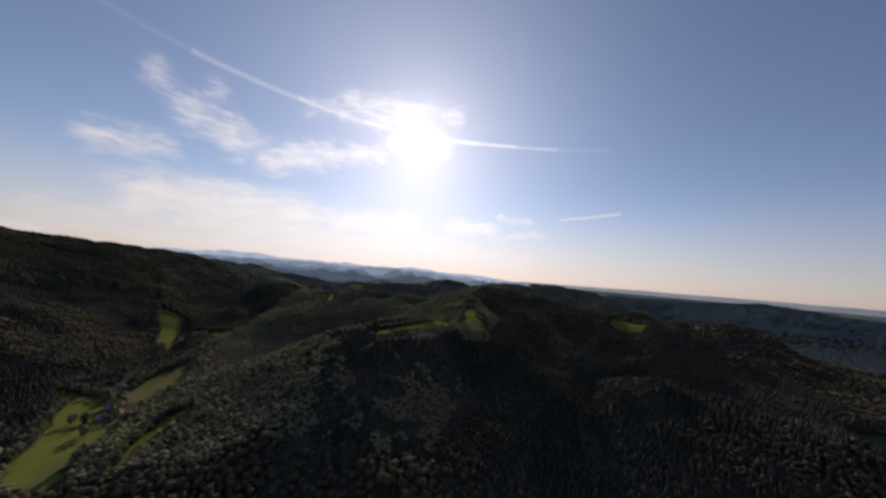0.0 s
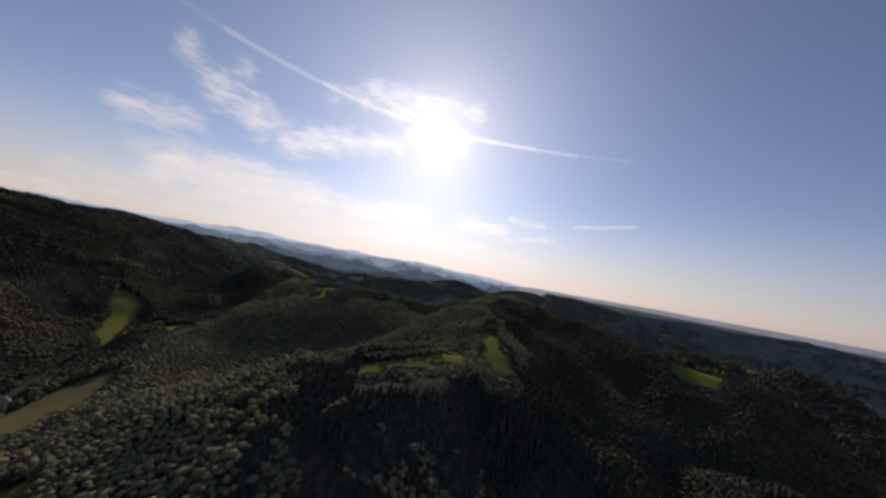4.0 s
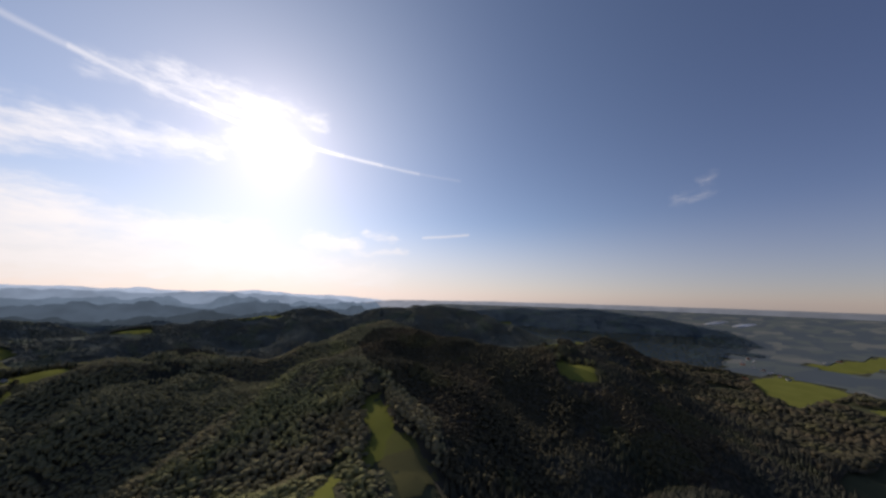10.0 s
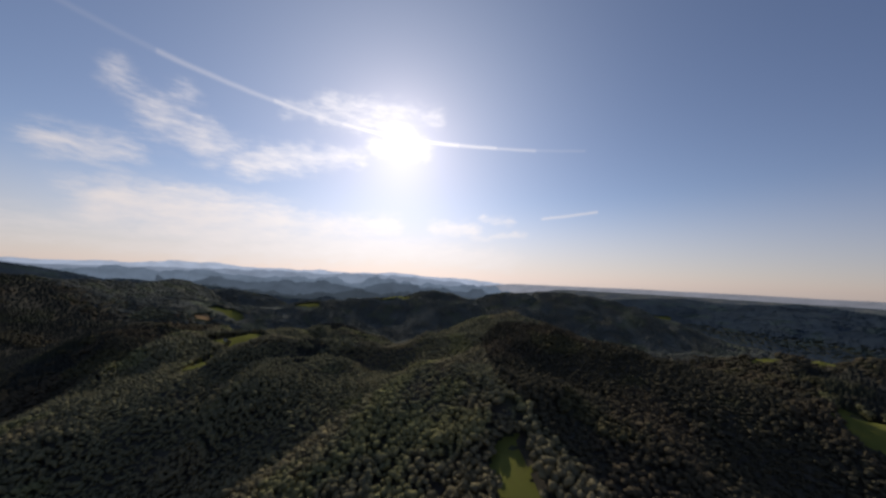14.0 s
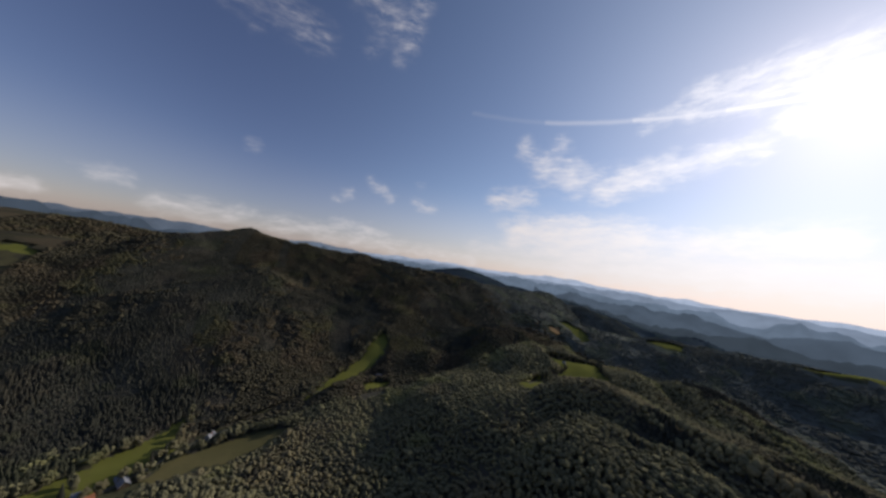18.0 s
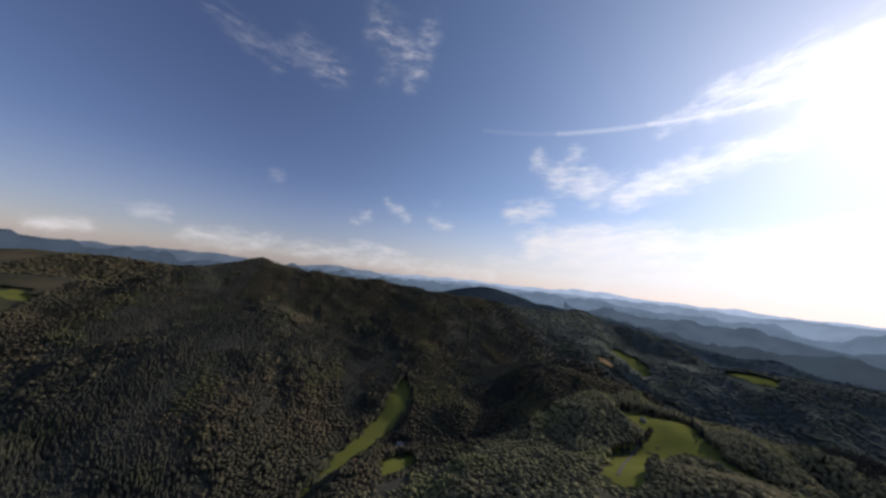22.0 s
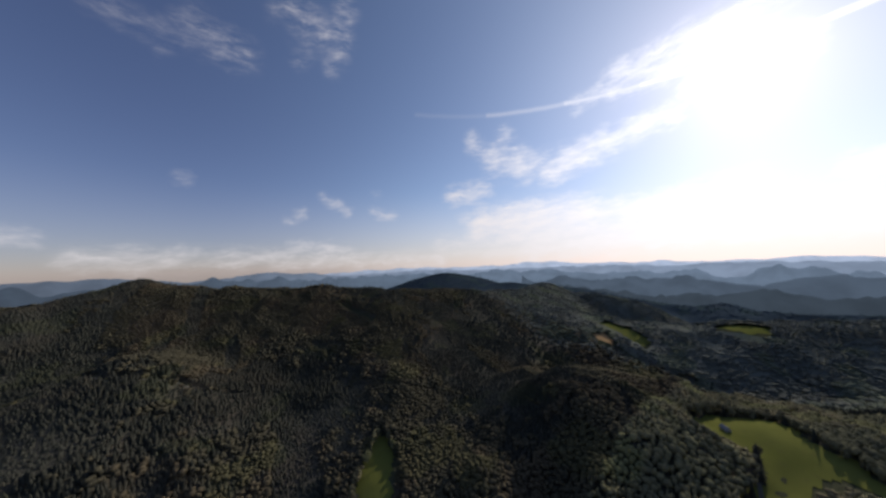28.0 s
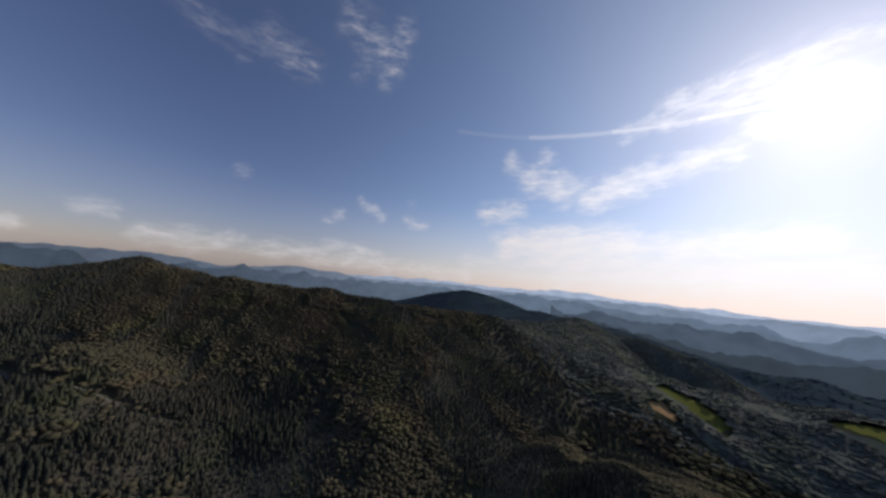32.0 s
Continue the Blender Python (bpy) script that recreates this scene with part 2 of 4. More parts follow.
SOIL, n, s, place = material("forest_floor", 1.0)
n.put(s.inputs["Base Color"], n.mix(n.noise(place, 0.05, 5.0), (0.062, 0.066, 0.036), (0.090, 0.086, 0.048)))
relief(n, s, n.noise(place, 0.35, 4.0), 0.8, 1.5)


def grassland(name, a, b, c):
    m, n, shader, place = material(name, 1.0)
    col = n.mix(n.ramp(n.noise(place, 0.022, 4.0), 0.35, 0.7), a, b)
    col = n.mix(n.ramp(n.noise(place, 0.12, 4.0, 0.65), 0.5, 0.8, 0.0, 0.6), col, c)
    n.put(shader.inputs["Base Color"], col)
    relief(n, shader, n.noise(place, 1.5, 3.0), 0.6, 0.25)
    return m


GRASS = grassland("meadow_grass", (0.142, 0.146, 0.034), (0.170, 0.170, 0.042), (0.140, 0.126, 0.044))
DRY = grassland("dry_grass", (0.120, 0.108, 0.046), (0.150, 0.128, 0.056), (0.096, 0.086, 0.040))
STUBBLE = grassland("stubble", (0.345, 0.218, 0.098), (0.414, 0.265, 0.127), (0.299, 0.196, 0.092))


def plain(name, colour, rough=0.8, grain=0.25, size=0.6):
    m, n, shader, place = material(name, rough)
    n.put(shader.inputs["Base Color"], n.mix(n.ramp(n.noise(place, size, 4.0), 0.3, 0.7), colour, tuple(v * (1 - grain) for v in colour)))
    return m


PLASTER, TILE_RED, TILE_GREY = plain("lime_plaster", (0.62, 0.58, 0.50)), plain("clay_tiles", (0.36, 0.15, 0.08)), plain("grey_roof", (0.30, 0.30, 0.31))
BARK, GLASS_DARK, GRAVEL = plain("bark", (0.10, 0.075, 0.05)), plain("window_pane", (0.05, 0.06, 0.07), 0.15), plain("gravel_road", (0.15, 0.14, 0.11))

# ---- the lie of the land ----
Z0 = 300.0
RIDGES = {
    "knoll": [(-75, 384, -79), (63, 448, -85), (78, 559, -67), (77, 620, -42), (129, 762, -48)],
    "nose": [(-83, 411, -115), (-150, 330, -152), (-210, 240, -190)],
    "east": [(152, 812, -27), (240, 730, -49), (364, 615, -64), (437, 594, -60), (517, 481, -117), (566, 400, -138), (620, 300, -172), (660, 220, -195)],
    "south": [(100, 610, -77), (180, 480, -108), (300, 380, -126), (400, 300, -134), (520, 160, -185)],
    "spur": [(133, 764, -47), (21, 784, -74), (-80, 780, -82), (-210, 791, -66), (-335, 842, -150), (-487, 917, -69), (-463, 1077, -164)],
    "shoulder": [(-200, 795, -82), (-288, 774, -101), (-387, 690, -150), (-433, 563, -160)],
    "n_spur_a": [(-60, 799, -80), (60, 950, -123), (150, 1100, -168)],
    "n_spur_b": [(-230, 860, -94), (-110, 1026, -134), (16, 1202, -186), (93, 1327, -159)],
    "n_spur_c": [(127, 770, -37), (258, 874, -98), (380, 1000, -150)],
    "n_spur_d": [(-337, 981, -99), (-264, 1161, -114), (-170, 1330, -181)],
    "west": [(-1100, -250, -60), (-1164, 9, -44), (-1210, 165, 13), (-1313, 302, 52), (-1107, 374, -41), (-1076, 604, -102), (-980, 832, 6), (-1001, 1102, -15), (-1034, 1430, -44), (-1220, 1840, -37), (-1149, 1947, -74), (-847, 1852, -100)],
    "saddle": [(-1313, 302, 48), (-1235, 490, 28), (-1130, 680, 14), (-1060, 830, 5), (-1001, 1102, -12)],
    "rib": [(-1071, 403, -81), (-880, 383, -49), (-740, 330, -108), (-600, 230, -160)],
    "rib_b": [(-1123, 691, 25), (-903, 663, -118), (-714, 723, -101)],
    "north": [(-620, 1530, -125), (-447, 1516, -91), (-381, 1580, -100), (-200, 1700, -84), (-39, 1719, -67), (86, 1770, -33), (255, 1759, -90), (465, 1771, -38), (709, 1738, -23), (900, 1660, -54), (1080, 1520, -150)],
    "far_east": [(1300, 2300, -85), (1700, 1948, -70), (1963, 1666, -40), (2128, 1344, -73), (2180, 1004, -161), (2120, 700, -215)],
    "dome": [(-2289, 1503, -90), (-1931, 1697, 17), (-1673, 1668, -65), (-1498, 1841, -48), (-1249, 2142, -92)],
    "slope_w": [(-610, 1434, -111), (-802, 1302, -77), (-996, 1200, -46)],
    "fields": [(656, 1181, -178), (868, 871, -94), (1050, 830, -160)],
    "south_b": [(330, 640, -86), (400, 520, -104), (470, 400, -140), (540, 300, -180)],
    "sw": [(-1750, -500, -1), (-1809, -99, -22), (-1774, 201, 5), (-1909, 600, -80), (-2210, 900, -75)],
    "sw_b": [(-1400, -600, -70), (-1350, -350, -60), (-1250, -150, -51)],
    "b_one": [(-904, 2050, -114), (-604, 2144, -158), (-300, 2080, -131), (-1, 2152, -104), (308, 2095, -139), (651, 2198, -81), (1004, 2147, -68)],
    "b_spur": [(-596, 2150, -117), (-520, 1900, -150)],
    "b_spur_b": [(0, 2150, -119), (60, 1900, -165)],
}
STEEP = {
    "b_one": (0.38, 50), "b_spur": (0.4, 30), "b_spur_b": (0.4, 30), "west": (0.47, 40), "dome": (0.3, 120), "far_east": (0.28, 120), "north": (0.40, 75), "sw": (0.24, 120), "sw_b": (0.3, 80), "south_b": (0.46, 20), "spur": (0.44, 30), "knoll": (0.48, 32), "nose": (0.5, 18), "saddle": (0.45, 45), "rib": (0.38, 40), "rib_b": (0.38, 35), "slope_w": (0.35, 80), "south": (0.44, 25), "shoulder": (0.42, 50), "n_spur_a": (0.42, 30), "n_spur_b": (0.4, 30), "n_spur_c": (0.42, 30), "n_spur_d": (0.38, 30), "east": (0.48, 28),
}
TAB = np.random.RandomState(7).rand(256, 256)


def vnoise(x, y, size):
    u, v = np.asarray(x) / size, np.asarray(y) / size
    i, j = np.floor(u).astype(int), np.floor(v).astype(int)
    a, b = u - i, v - j
    a, b = a * a * (3 - 2 * a), b * b * (3 - 2 * b)

    def g(p, q):
        return TAB[p % 256, q % 256]
    return (g(i, j) * (1 - a) + g(i + 1, j) * a) * (1 - b) + (g(i, j + 1) * (1 - a) + g(i + 1, j + 1) * a) * b - 0.5


def ridge(x, y, line, slope, w):
    """Height of a ridge that falls away on both sides of its crest line."""
    best = np.full(np.shape(x), -1e9)
    for (x0, y0, z0), (x1, y1, z1) in zip(line, line[1:]):
        dx, dy = x1 - x0, y1 - y0
        s = np.clip(((x - x0) * dx + (y - y0) * dy) / (dx * dx + dy * dy), 0, 1)
        d = np.hypot(x - x0 - s * dx, y - y0 - s * dy)
        best = np.maximum(best, z0 + s * (z1 - z0) - slope * (np.sqrt(d * d + w * w) - w))
    return best


def height(x, y):
    x, y = np.asarray(x, float), np.asarray(y, float)
    wx, wy = x + 30 * vnoise(x, y, 170), y + 30 * vnoise(x + 900, y - 300, 170)
    t = np.clip((np.hypot(x + 150, y - 400) - 2000) / 2300, 0, 1)
    base = -192 + 118 * t * t * (3 - 2 * t) * np.clip((x - 1000) / 900, 0, 1)
    acc, k = np.ones(np.shape(x)), 8.0
    for name, line in RIDGES.items():
        slope, w = STEEP.get(name, (0.4, 50))
        acc = acc + np.exp(np.clip((ridge(wx, wy, line, slope, w) - base) / k, -40, 40))
    h = base + k * np.log(acc)
    up = np.clip((h - base) / 60, 0, 1) * np.clip((x + 800) / 300, 0.3, 1) * (1 - 0.6 * np.clip((np.hypot(x + 150, y - 400) - 1450) / 500, 0, 1))
    gully = np.clip(1 - np.abs(vnoise(x + 333, y - 120, 200)) / 0.11, 0, 1)
    return Z0 + h + up * (15 * vnoise(x, y, 130) + 8 * vnoise(x - 50, y + 77, 55) - 17 * np.where(x < -850, 0.4, 1.0) * gully + 9 * (0.35 - 2 * np.abs(vnoise(0.8 * x + 0.6 * y, 0.8 * y - 0.6 * x, 88))))


def sheet(name, xs, ys, mat, lift=0.0, keep=None, shake=0.0, taper=False):
    """A sheet of ground over the grid xs, ys. keep: which faces stay."""
    gx, gy = np.meshgrid(xs, ys)
    gz = height(gx, gy) + lift
    if taper:
        near = np.zeros(gx.shape, bool)
        for dx, dy in ((0, 0), (11, 0), (-11, 0), (0, 11), (0, -11), (8, 8), (-8, 8), (8, -8), (-8, -8)):
            near |= open_land(gx + dx, gy + dy)
        gz = gz - near * (lift - 0.3)
    if shake:
        gz = gz + shake * (np.random.RandomState(5).rand(*gz.shape) - 0.5)
    co = np.stack([gx, gy, gz], -1).reshape(-1, 3)
    w = len(xs)
    i = (np.arange(len(ys) - 1)[:, None] * w + np.arange(w - 1)[None]).ravel()
    quads = np.stack([i, i + 1, i + w + 1, i + w], 1)
    if keep is not None:
        quads = quads[keep(co[quads].mean(1))]
    return raw_mesh(name, co, quads, mat)


def raw_mesh(name, co, faces, mat, smooth=True, parent=None):
    """One mesh object out of arrays of corners and of faces, all of one size."""
    me = bpy.data.meshes.new(name)
    faces = np.asarray(faces, np.int32)
    used = np.unique(faces)
    remap = np.zeros(len(co), np.int32)
    remap[used] = np.arange(len(used))
    co, faces = np.asarray(co)[used], remap[faces]
    k = faces.shape[1]
    me.vertices.add(len(co))
    me.vertices.foreach_set("co", co.astype(np.float32).ravel())
    me.loops.add(faces.size)
    me.loops.foreach_set("vertex_index", faces.ravel())
    me.polygons.add(len(faces))
    me.polygons.foreach_set("loop_start", np.arange(len(faces), dtype=np.int32) * k)
    me.polygons.foreach_set("use_smooth", np.full(len(faces), smooth))
    me.materials.append(mat)
    me.update(calc_edges=True)
    ob = new(name, me)
    ob.parent = parent
    return ob


def spaced(lo, hi, a, b, fine, coarse):
    """Steps that are fine between a and b and grow coarser outside."""
    out = list(np.arange(a, b, fine))
    for end, sign in ((lo, -1), (hi, 1)):
        p, step = (out[0] if sign < 0 else out[-1]), fine
        more = []
        while (p - end) * sign < 0:
            step = min(step * 1.12, coarse)
            p += sign * step
            more.append(p)
        out = more[::-1] + out if sign < 0 else out + more
    return np.array(out)


ground = sheet("ground", spaced(-4450, 4150, -1350, 1250, 12, 130), spaced(-3900, 4700, -100, 1950, 12, 130), SOIL)
tagged(ground, "hilly ground of dark forest soil, rising to wooded ridges", "ground", kind="structure")

# ---- meadows and clearings ----
MEADOWS = [
    ("sunlit green meadow on the wooded ridge", "g", [(55, 533), (75, 537), (69, 486), (83, 457), (58, 456), (42, 455)]),
    ("narrow yellow-green meadow along the ridge between trees", "g", [(26, 479), (17, 418), (-9, 399), (-30, 389), (-50, 386), (-74, 372), (-79, 394), (-64, 398), (-40, 403), (-8, 417)]),
    ("rough brownish clearing on the ridge", "d", [(69, 486), (83, 457), (85, 430), (51, 430), (51, 453)]),
    ("green forest clearing on the flank of the hill", "g", [(376, 590), (427, 625), (423, 552), (390, 526), (348, 538), (355, 571)]),
    ("large bright green meadow on a forest saddle", "g", [(-410, 933), (-397, 982), (-344, 1001), (-317, 967), (-300, 964), (-290, 952), (-271, 958), (-246, 975), (-276, 921), (-304, 929), (-321, 905), (-317, 864), (-272, 765), (-296, 750), (-315, 768), (-356, 853), (-344, 888), (-352, 921)]),
    ("slanting green meadow on a wooded slope", "g", [(-699, 1315), (-680, 1345), (-625, 1362), (-570, 1325), (-575, 1292), (-634, 1315)]),
    ("small brown stubble field beside a meadow", "s", [(-669, 1242), (-658, 1277), (-624, 1256), (-619, 1230), (-655, 1230)]),
    ("green pasture on a distant spur", "g", [(-492, 1482), (-468, 1518), (-411, 1540), (-394, 1496), (-426, 1470)]),
    ("long narrow green meadow running up a forest valley", "g", [(-648, 667), (-603, 669), (-572, 646), (-541, 606), (-514, 564), (-480, 529), (-456, 496), (-476, 511), (-527, 542), (-566, 592), (-604, 624)]),
    ("small green meadow beside the valley houses", "g", [(-478, 586), (-492, 612), (-479, 638), (-452, 614), (-451, 587)]),
    ("bright green valley meadow by the farmstead", "g", [(-476, 376), (-414, 376), (-343, 328), (-325, 311), (-316, 275), (-284, 239), (-277, 225), (-335, 241), (-350, 251), (-381, 295), (-429, 345)]),
    ("sloping meadow above the farmstead", "d", [(-410, 495), (-388, 462), (-369, 392), (-368, 363), (-399, 386), (-419, 444)]),
    ("narrow green strip of grass along the forest edge", "g", [(-240, 306), (-250, 293), (-251, 264), (-246, 235), (-257, 250), (-264, 276), (-275, 308)]),
    ("bright green field on the valley floor", "g", [(1211, 603), (1429, 580), (1335, 486), (1289, 432), (987, 466), (1053, 530)]),
    ("long light green field in the lowland", "g", [(1748, 590), (2305, 462), (2909, 297), (2522, 295), (1936, 419), (1612, 490)]),
    ("green field near the foot of the hill", "g", [(1134, 392), (1381, 360), (1176, 287), (902, 286), (864, 299), (1015, 345)]),
    ("narrow green field in the lowland", "g", [(1446, 364), (1683, 290), (1468, 289), (1391, 310)]),
    ("broad green field on the lowland floor", "g", [(1797, 434), (2405, 294), (1933, 292), (1713, 369)]),
    ("green field between woods", "g", [(799, 997), (1231, 1279), (765, 915), (753, 946)]),
    ("small green clearing in the western forest", "g", [(-1070, -155), (-1088, -124), (-1065, -77), (-1043, -79), (-1050, -139)]),
    ("long green pasture on a plateau", "g", [(-290, 1690), (-240, 1730), (-120, 1800), (-40, 1790), (-80, 1703), (-126, 1692), (-200, 1670)]),
    ("green field beyond the near ridge", "g", [(850, 960), (960, 930), (880, 860), (823, 890)]),
    ("small green field on a far slope", "g", [(765, 1000), (900, 1010), (960, 960), (876, 940), (835, 960)]),
    ("pale green clearing on a far hill", "g", [(1310, 1863), (1391, 1831), (1348, 1797), (1295, 1828)]),
    ("far green pasture on a plateau", "g", [(160, 2300), (330, 2380), (560, 2420), (560, 2360), (330, 2300)]),
]


def inside(x, y, corners):
    """Which points lie in the polygon."""
    res = np.zeros(np.shape(x), bool)
    for (x0, y0), (x1, y1) in zip(corners, corners[1:] + corners[:1]):
        if y0 != y1:
            res ^= ((y0 > y) != (y1 > y)) & (x < (x1 - x0) * (y - y0) / (y1 - y0) + x0)
    return res


for label, mat, corners in MEADOWS:
    px, py = [c[0] for c in corners], [c[1] for c in corners]
    step = max(2.0, (max(px) - min(px) + max(py) - min(py)) / 90)

    def keep(mid, corners=corners):
        wob = 11 * vnoise(mid[:, 0], mid[:, 1], 13), 11 * vnoise(mid[:, 0] + 40, mid[:, 1], 13)
        return inside(mid[:, 0] + wob[0], mid[:, 1] + wob[1], corners)
    field = sheet("meadow", np.arange(min(px) - 8, max(px) + 8, step), np.arange(min(py) - 8, max(py) + 8, step), {"g": GRASS, "d": DRY, "s": STUBBLE}[mat], 0.5, keep)
    tagged(field, label, "meadow", kind="structure")


def view_side(corners):
    """The way from a meadow towards the flight line, where its edge is kept low."""
    c = np.mean(np.array(corners, float), 0)
    if c[0] < -200 and c[1] < 450:
        v = np.array((0.0, 0.0)) - c
    elif c[0] < -250:
        v = np.array((-150.0, 480.0)) - c
    else:
        v = np.array((0.0, 230.0)) - c
    return v / np.linalg.norm(v)


SIDES = [view_side(corners) for _, _, corners in MEADOWS]


def low_edge(x, y):
    """Where near-side trees are shortened to keep the meadows in the camera's view."""
    res = np.zeros(np.shape(x), bool)
    for (_, _, corners), d in zip(MEADOWS, SIDES):
        for reach in (18, 27, 36):
            res |= inside(x - d[0] * reach, y - d[1] * reach, corners)
    for _, _, corners in MEADOWS[:2]:      # trees shortened on the sunny side, so light reaches the ridge meadows
        for reach in (6, 12, 18):
            res |= inside(x, y - reach, corners)
    return res


def open_land(x, y):
    """Where no trees stand."""
    res = np.zeros(np.shape(x), bool)
    for (_, _, corners), d in zip(MEADOWS, SIDES):
        res |= inside(x, y, corners) | inside(x - d[0] * 9, y - d[1] * 9, corners)
        if corners[0][1] > 1200:
            res |= inside(x - d[0] * 20, y - d[1] * 20, corners)
    for (x0, y0), (x1, y1), w in RIDES:
        dx, dy = x1 - x0, y1 - y0
        s = np.clip(((x - x0) * dx + (y - y0) * dy) / (dx * dx + dy * dy), 0, 1)
        res |= np.hypot(x - x0 - s * dx, y - y0 - s * dy) < w
    for x0, y0, r in YARDS:
        res |= np.hypot(x - x0, y - y0) < r
    return res


RIDES = [
    ((-1010, 715), (-890, 751), 7),
    ((-950, 315), (-889, 338), 6), ((-889, 338), (-835, 379), 6), ((-835, 379), (-829, 429), 6), ((-829, 429), (-800, 520), 5),
    ((-372, 350), (-424, 398), 5), ((-424, 398), (-470, 500), 5), ((-325, 300), (-372, 350), 5), ((-470, 500), (-500, 590), 5), ((-300, 770), (-343, 860), 5), ((-343, 860), (-350, 890), 5),
]
YARDS = [
    (-360, 342, 24), (-424, 404, 12), (-487, 556, 14), (-509, 624, 12), (-378, 946, 9), (107, 733, 8), (33, 662, 5),
]

# ---- forest ----
RNG = np.random.RandomState(11)


def ico(sub=0):
    bm = bmesh.new()
    bmesh.ops.create_icosphere(bm, subdivisions=sub + 1, radius=1.0)
    bm.verts.ensure_lookup_table()
    co = np.array([v.co[:] for v in bm.verts])
    tri = np.array([[v.index for v in f.verts] for f in bm.faces])
    bm.free()
    return co, tri


ICO = ico(0)


def broad_crown(clumps):
    """A crown one metre in radius and about two high, out of uneven clumps; its foot is at z = 0."""
    cos, tris, base = [], [], 0
    for c in range(clumps):
        co, tri = ICO
        co = co * (1 + 0.70 * (RNG.rand(len(co), 1) - 0.5))
        if clumps == 1:
            co = co * (1, 1, 1.15) + (0, 0, 1.0)
        else:
            a, up = c * 2.4 + RNG.rand(), c / clumps
            r = 0.52 * math.sqrt(1 - up * 0.85)
            co = co * (0.50 + 0.16 * RNG.rand()) + (r * math.cos(a), r * math.sin(a), 0.55 + 1.15 * up)
        cos.append(co)
        tris.append(tri + base)
        base += len(co)
    return np.concatenate(cos), np.concatenate(tris)


def fir_crown(sides, tiers):
    """A spire one metre in radius and one high with ragged skirts."""
    cos, tris, base = [], [], 0
    for k in range(tiers):
        lo, hi = k / tiers * 0.78, min(1.0, (k + 1.9) / tiers) if k < tiers - 1 else 1.0
        r = 1.0 - 0.86 * k / tiers
        a = np.arange(sides) * 2 * math.pi / sides + k
        rr = r * (1 + 0.35 * (RNG.rand(sides) - 0.5))
        ring = np.stack([rr * np.cos(a), rr * np.sin(a), lo + 0.07 * (RNG.rand(sides) - 0.5)], 1)
        cos.append(np.vstack([ring, [[0, 0, hi]]]))
        tris.append(np.array([[base + i, base + (i + 1) % sides, base + sides] for i in range(sides)]))
        base += sides + 1
    return np.concatenate(cos), np.concatenate(tris)


def stand(name, x, y, size, tall, shapes, mat, label, sink, smooth=False):
    """Trees joined into one mesh of woodland."""
    z = height(x, y)
    kind = RNG.randint(0, len(shapes), len(x))
    cos, tris, base = [], [], 0
    for k, (co, tri) in enumerate(shapes):
        pick = np.where(kind == k)[0]
        if not len(pick):
            continue
        a = RNG.rand(len(pick)) * 6.283
        ca, sa = np.cos(a)[:, None], np.sin(a)[:, None]
        sz, tl = size[pick][:, None], tall[pick][:, None]
        px = (co[None, :, 0] * ca - co[None, :, 1] * sa) * sz + x[pick][:, None]
        py = (co[None, :, 0] * sa + co[None, :, 1] * ca) * sz + y[pick][:, None]
        pz = co[None, :, 2] * tl + (z + sink)[pick][:, None]
        cos.append(np.stack([px, py, pz], -1).reshape(-1, 3))
        tris.append((tri[None] + (np.arange(len(pick)) * len(co))[:, None, None] + base).reshape(-1, 3))
        base += len(pick) * len(co)
    ob = raw_mesh(name, np.concatenate(cos), np.concatenate(tris), mat, smooth)
    return tagged(ob, label, "forest", kind="stuff")


def scatter(x0, x1, y0, y1, step):
    """Places on a shaken grid."""
    gx, gy = np.meshgrid(np.arange(x0, x1, step), np.arange(y0, y1, step))
    x = gx.ravel() + (RNG.rand(gx.size) - 0.5) * step * 0.9
    y = gy.ravel() + (RNG.rand(gx.size) - 0.5) * step * 0.9
    ok = ~open_land(x, y)
    return x[ok], y[ok]


def block(x, y, box):
    return (x > box[0]) & (x < box[1]) & (y > box[2]) & (y < box[3])


# Dark spruce put where mostly shadow lies, its shade given by tree colour.
SHADED_SPRUCE = [
    (-812, 292, 62, 26), (-830, 540, 50, 34), (-735, 575, 60, 32), (-640, 568, 70, 26), (-700, 840, 90, 60), (-600, 870, 80, 60), (-590, 1030, 60, 90),
    (-1010, 395, 70, 10), (-930, 500, 60, 10),
]
SPRUCE_ROWS = [(-1300, 312, -1150, 286), (-1150, 286, -1065, 268), (-1250, 428, -1045, 425)]


PLANTATION = (-1280, -1045, 300, 415)


def spruce_row(x, y):
    """The two dark rows that frame the young plantation on the hill."""
    res = np.zeros(np.shape(x), bool)
    for x0, y0, x1, y1 in SPRUCE_ROWS:
        along = np.clip((x - x0) / (x1 - x0), 0, 1)
        res |= np.hypot(x - x0 - along * (x1 - x0), y - y0 - along * (y1 - y0)) < 13
    return res


def firs(x, y):
    """Where spruce stands rather than beech and oak, also over the shaded patches."""
    res = (vnoise(x, y, 260) + 0.5 * vnoise(x + 70, y, 90) + np.where(x < -430, 0.06, -0.10) + np.where(x < -430, 0.35, 0.30) * vnoise(x + 40, y - 90, 9)) > 0.18
    for x0, y0, a, c in SHADED_SPRUCE:
        u = np.hypot((x - x0) / a, (y - y0) / c) + 0.5 * vnoise(x, y, 60)
        res |= u < 1
    return (res & ~block(x, y, PLANTATION)) | spruce_row(x, y)


BROAD_NEAR = [broad_crown(2) for _ in range(8)]
BROAD_FAR = [broad_crown(1) for _ in range(8)]
FIR_NEAR = [fir_crown(7, 4) for _ in range(5)]
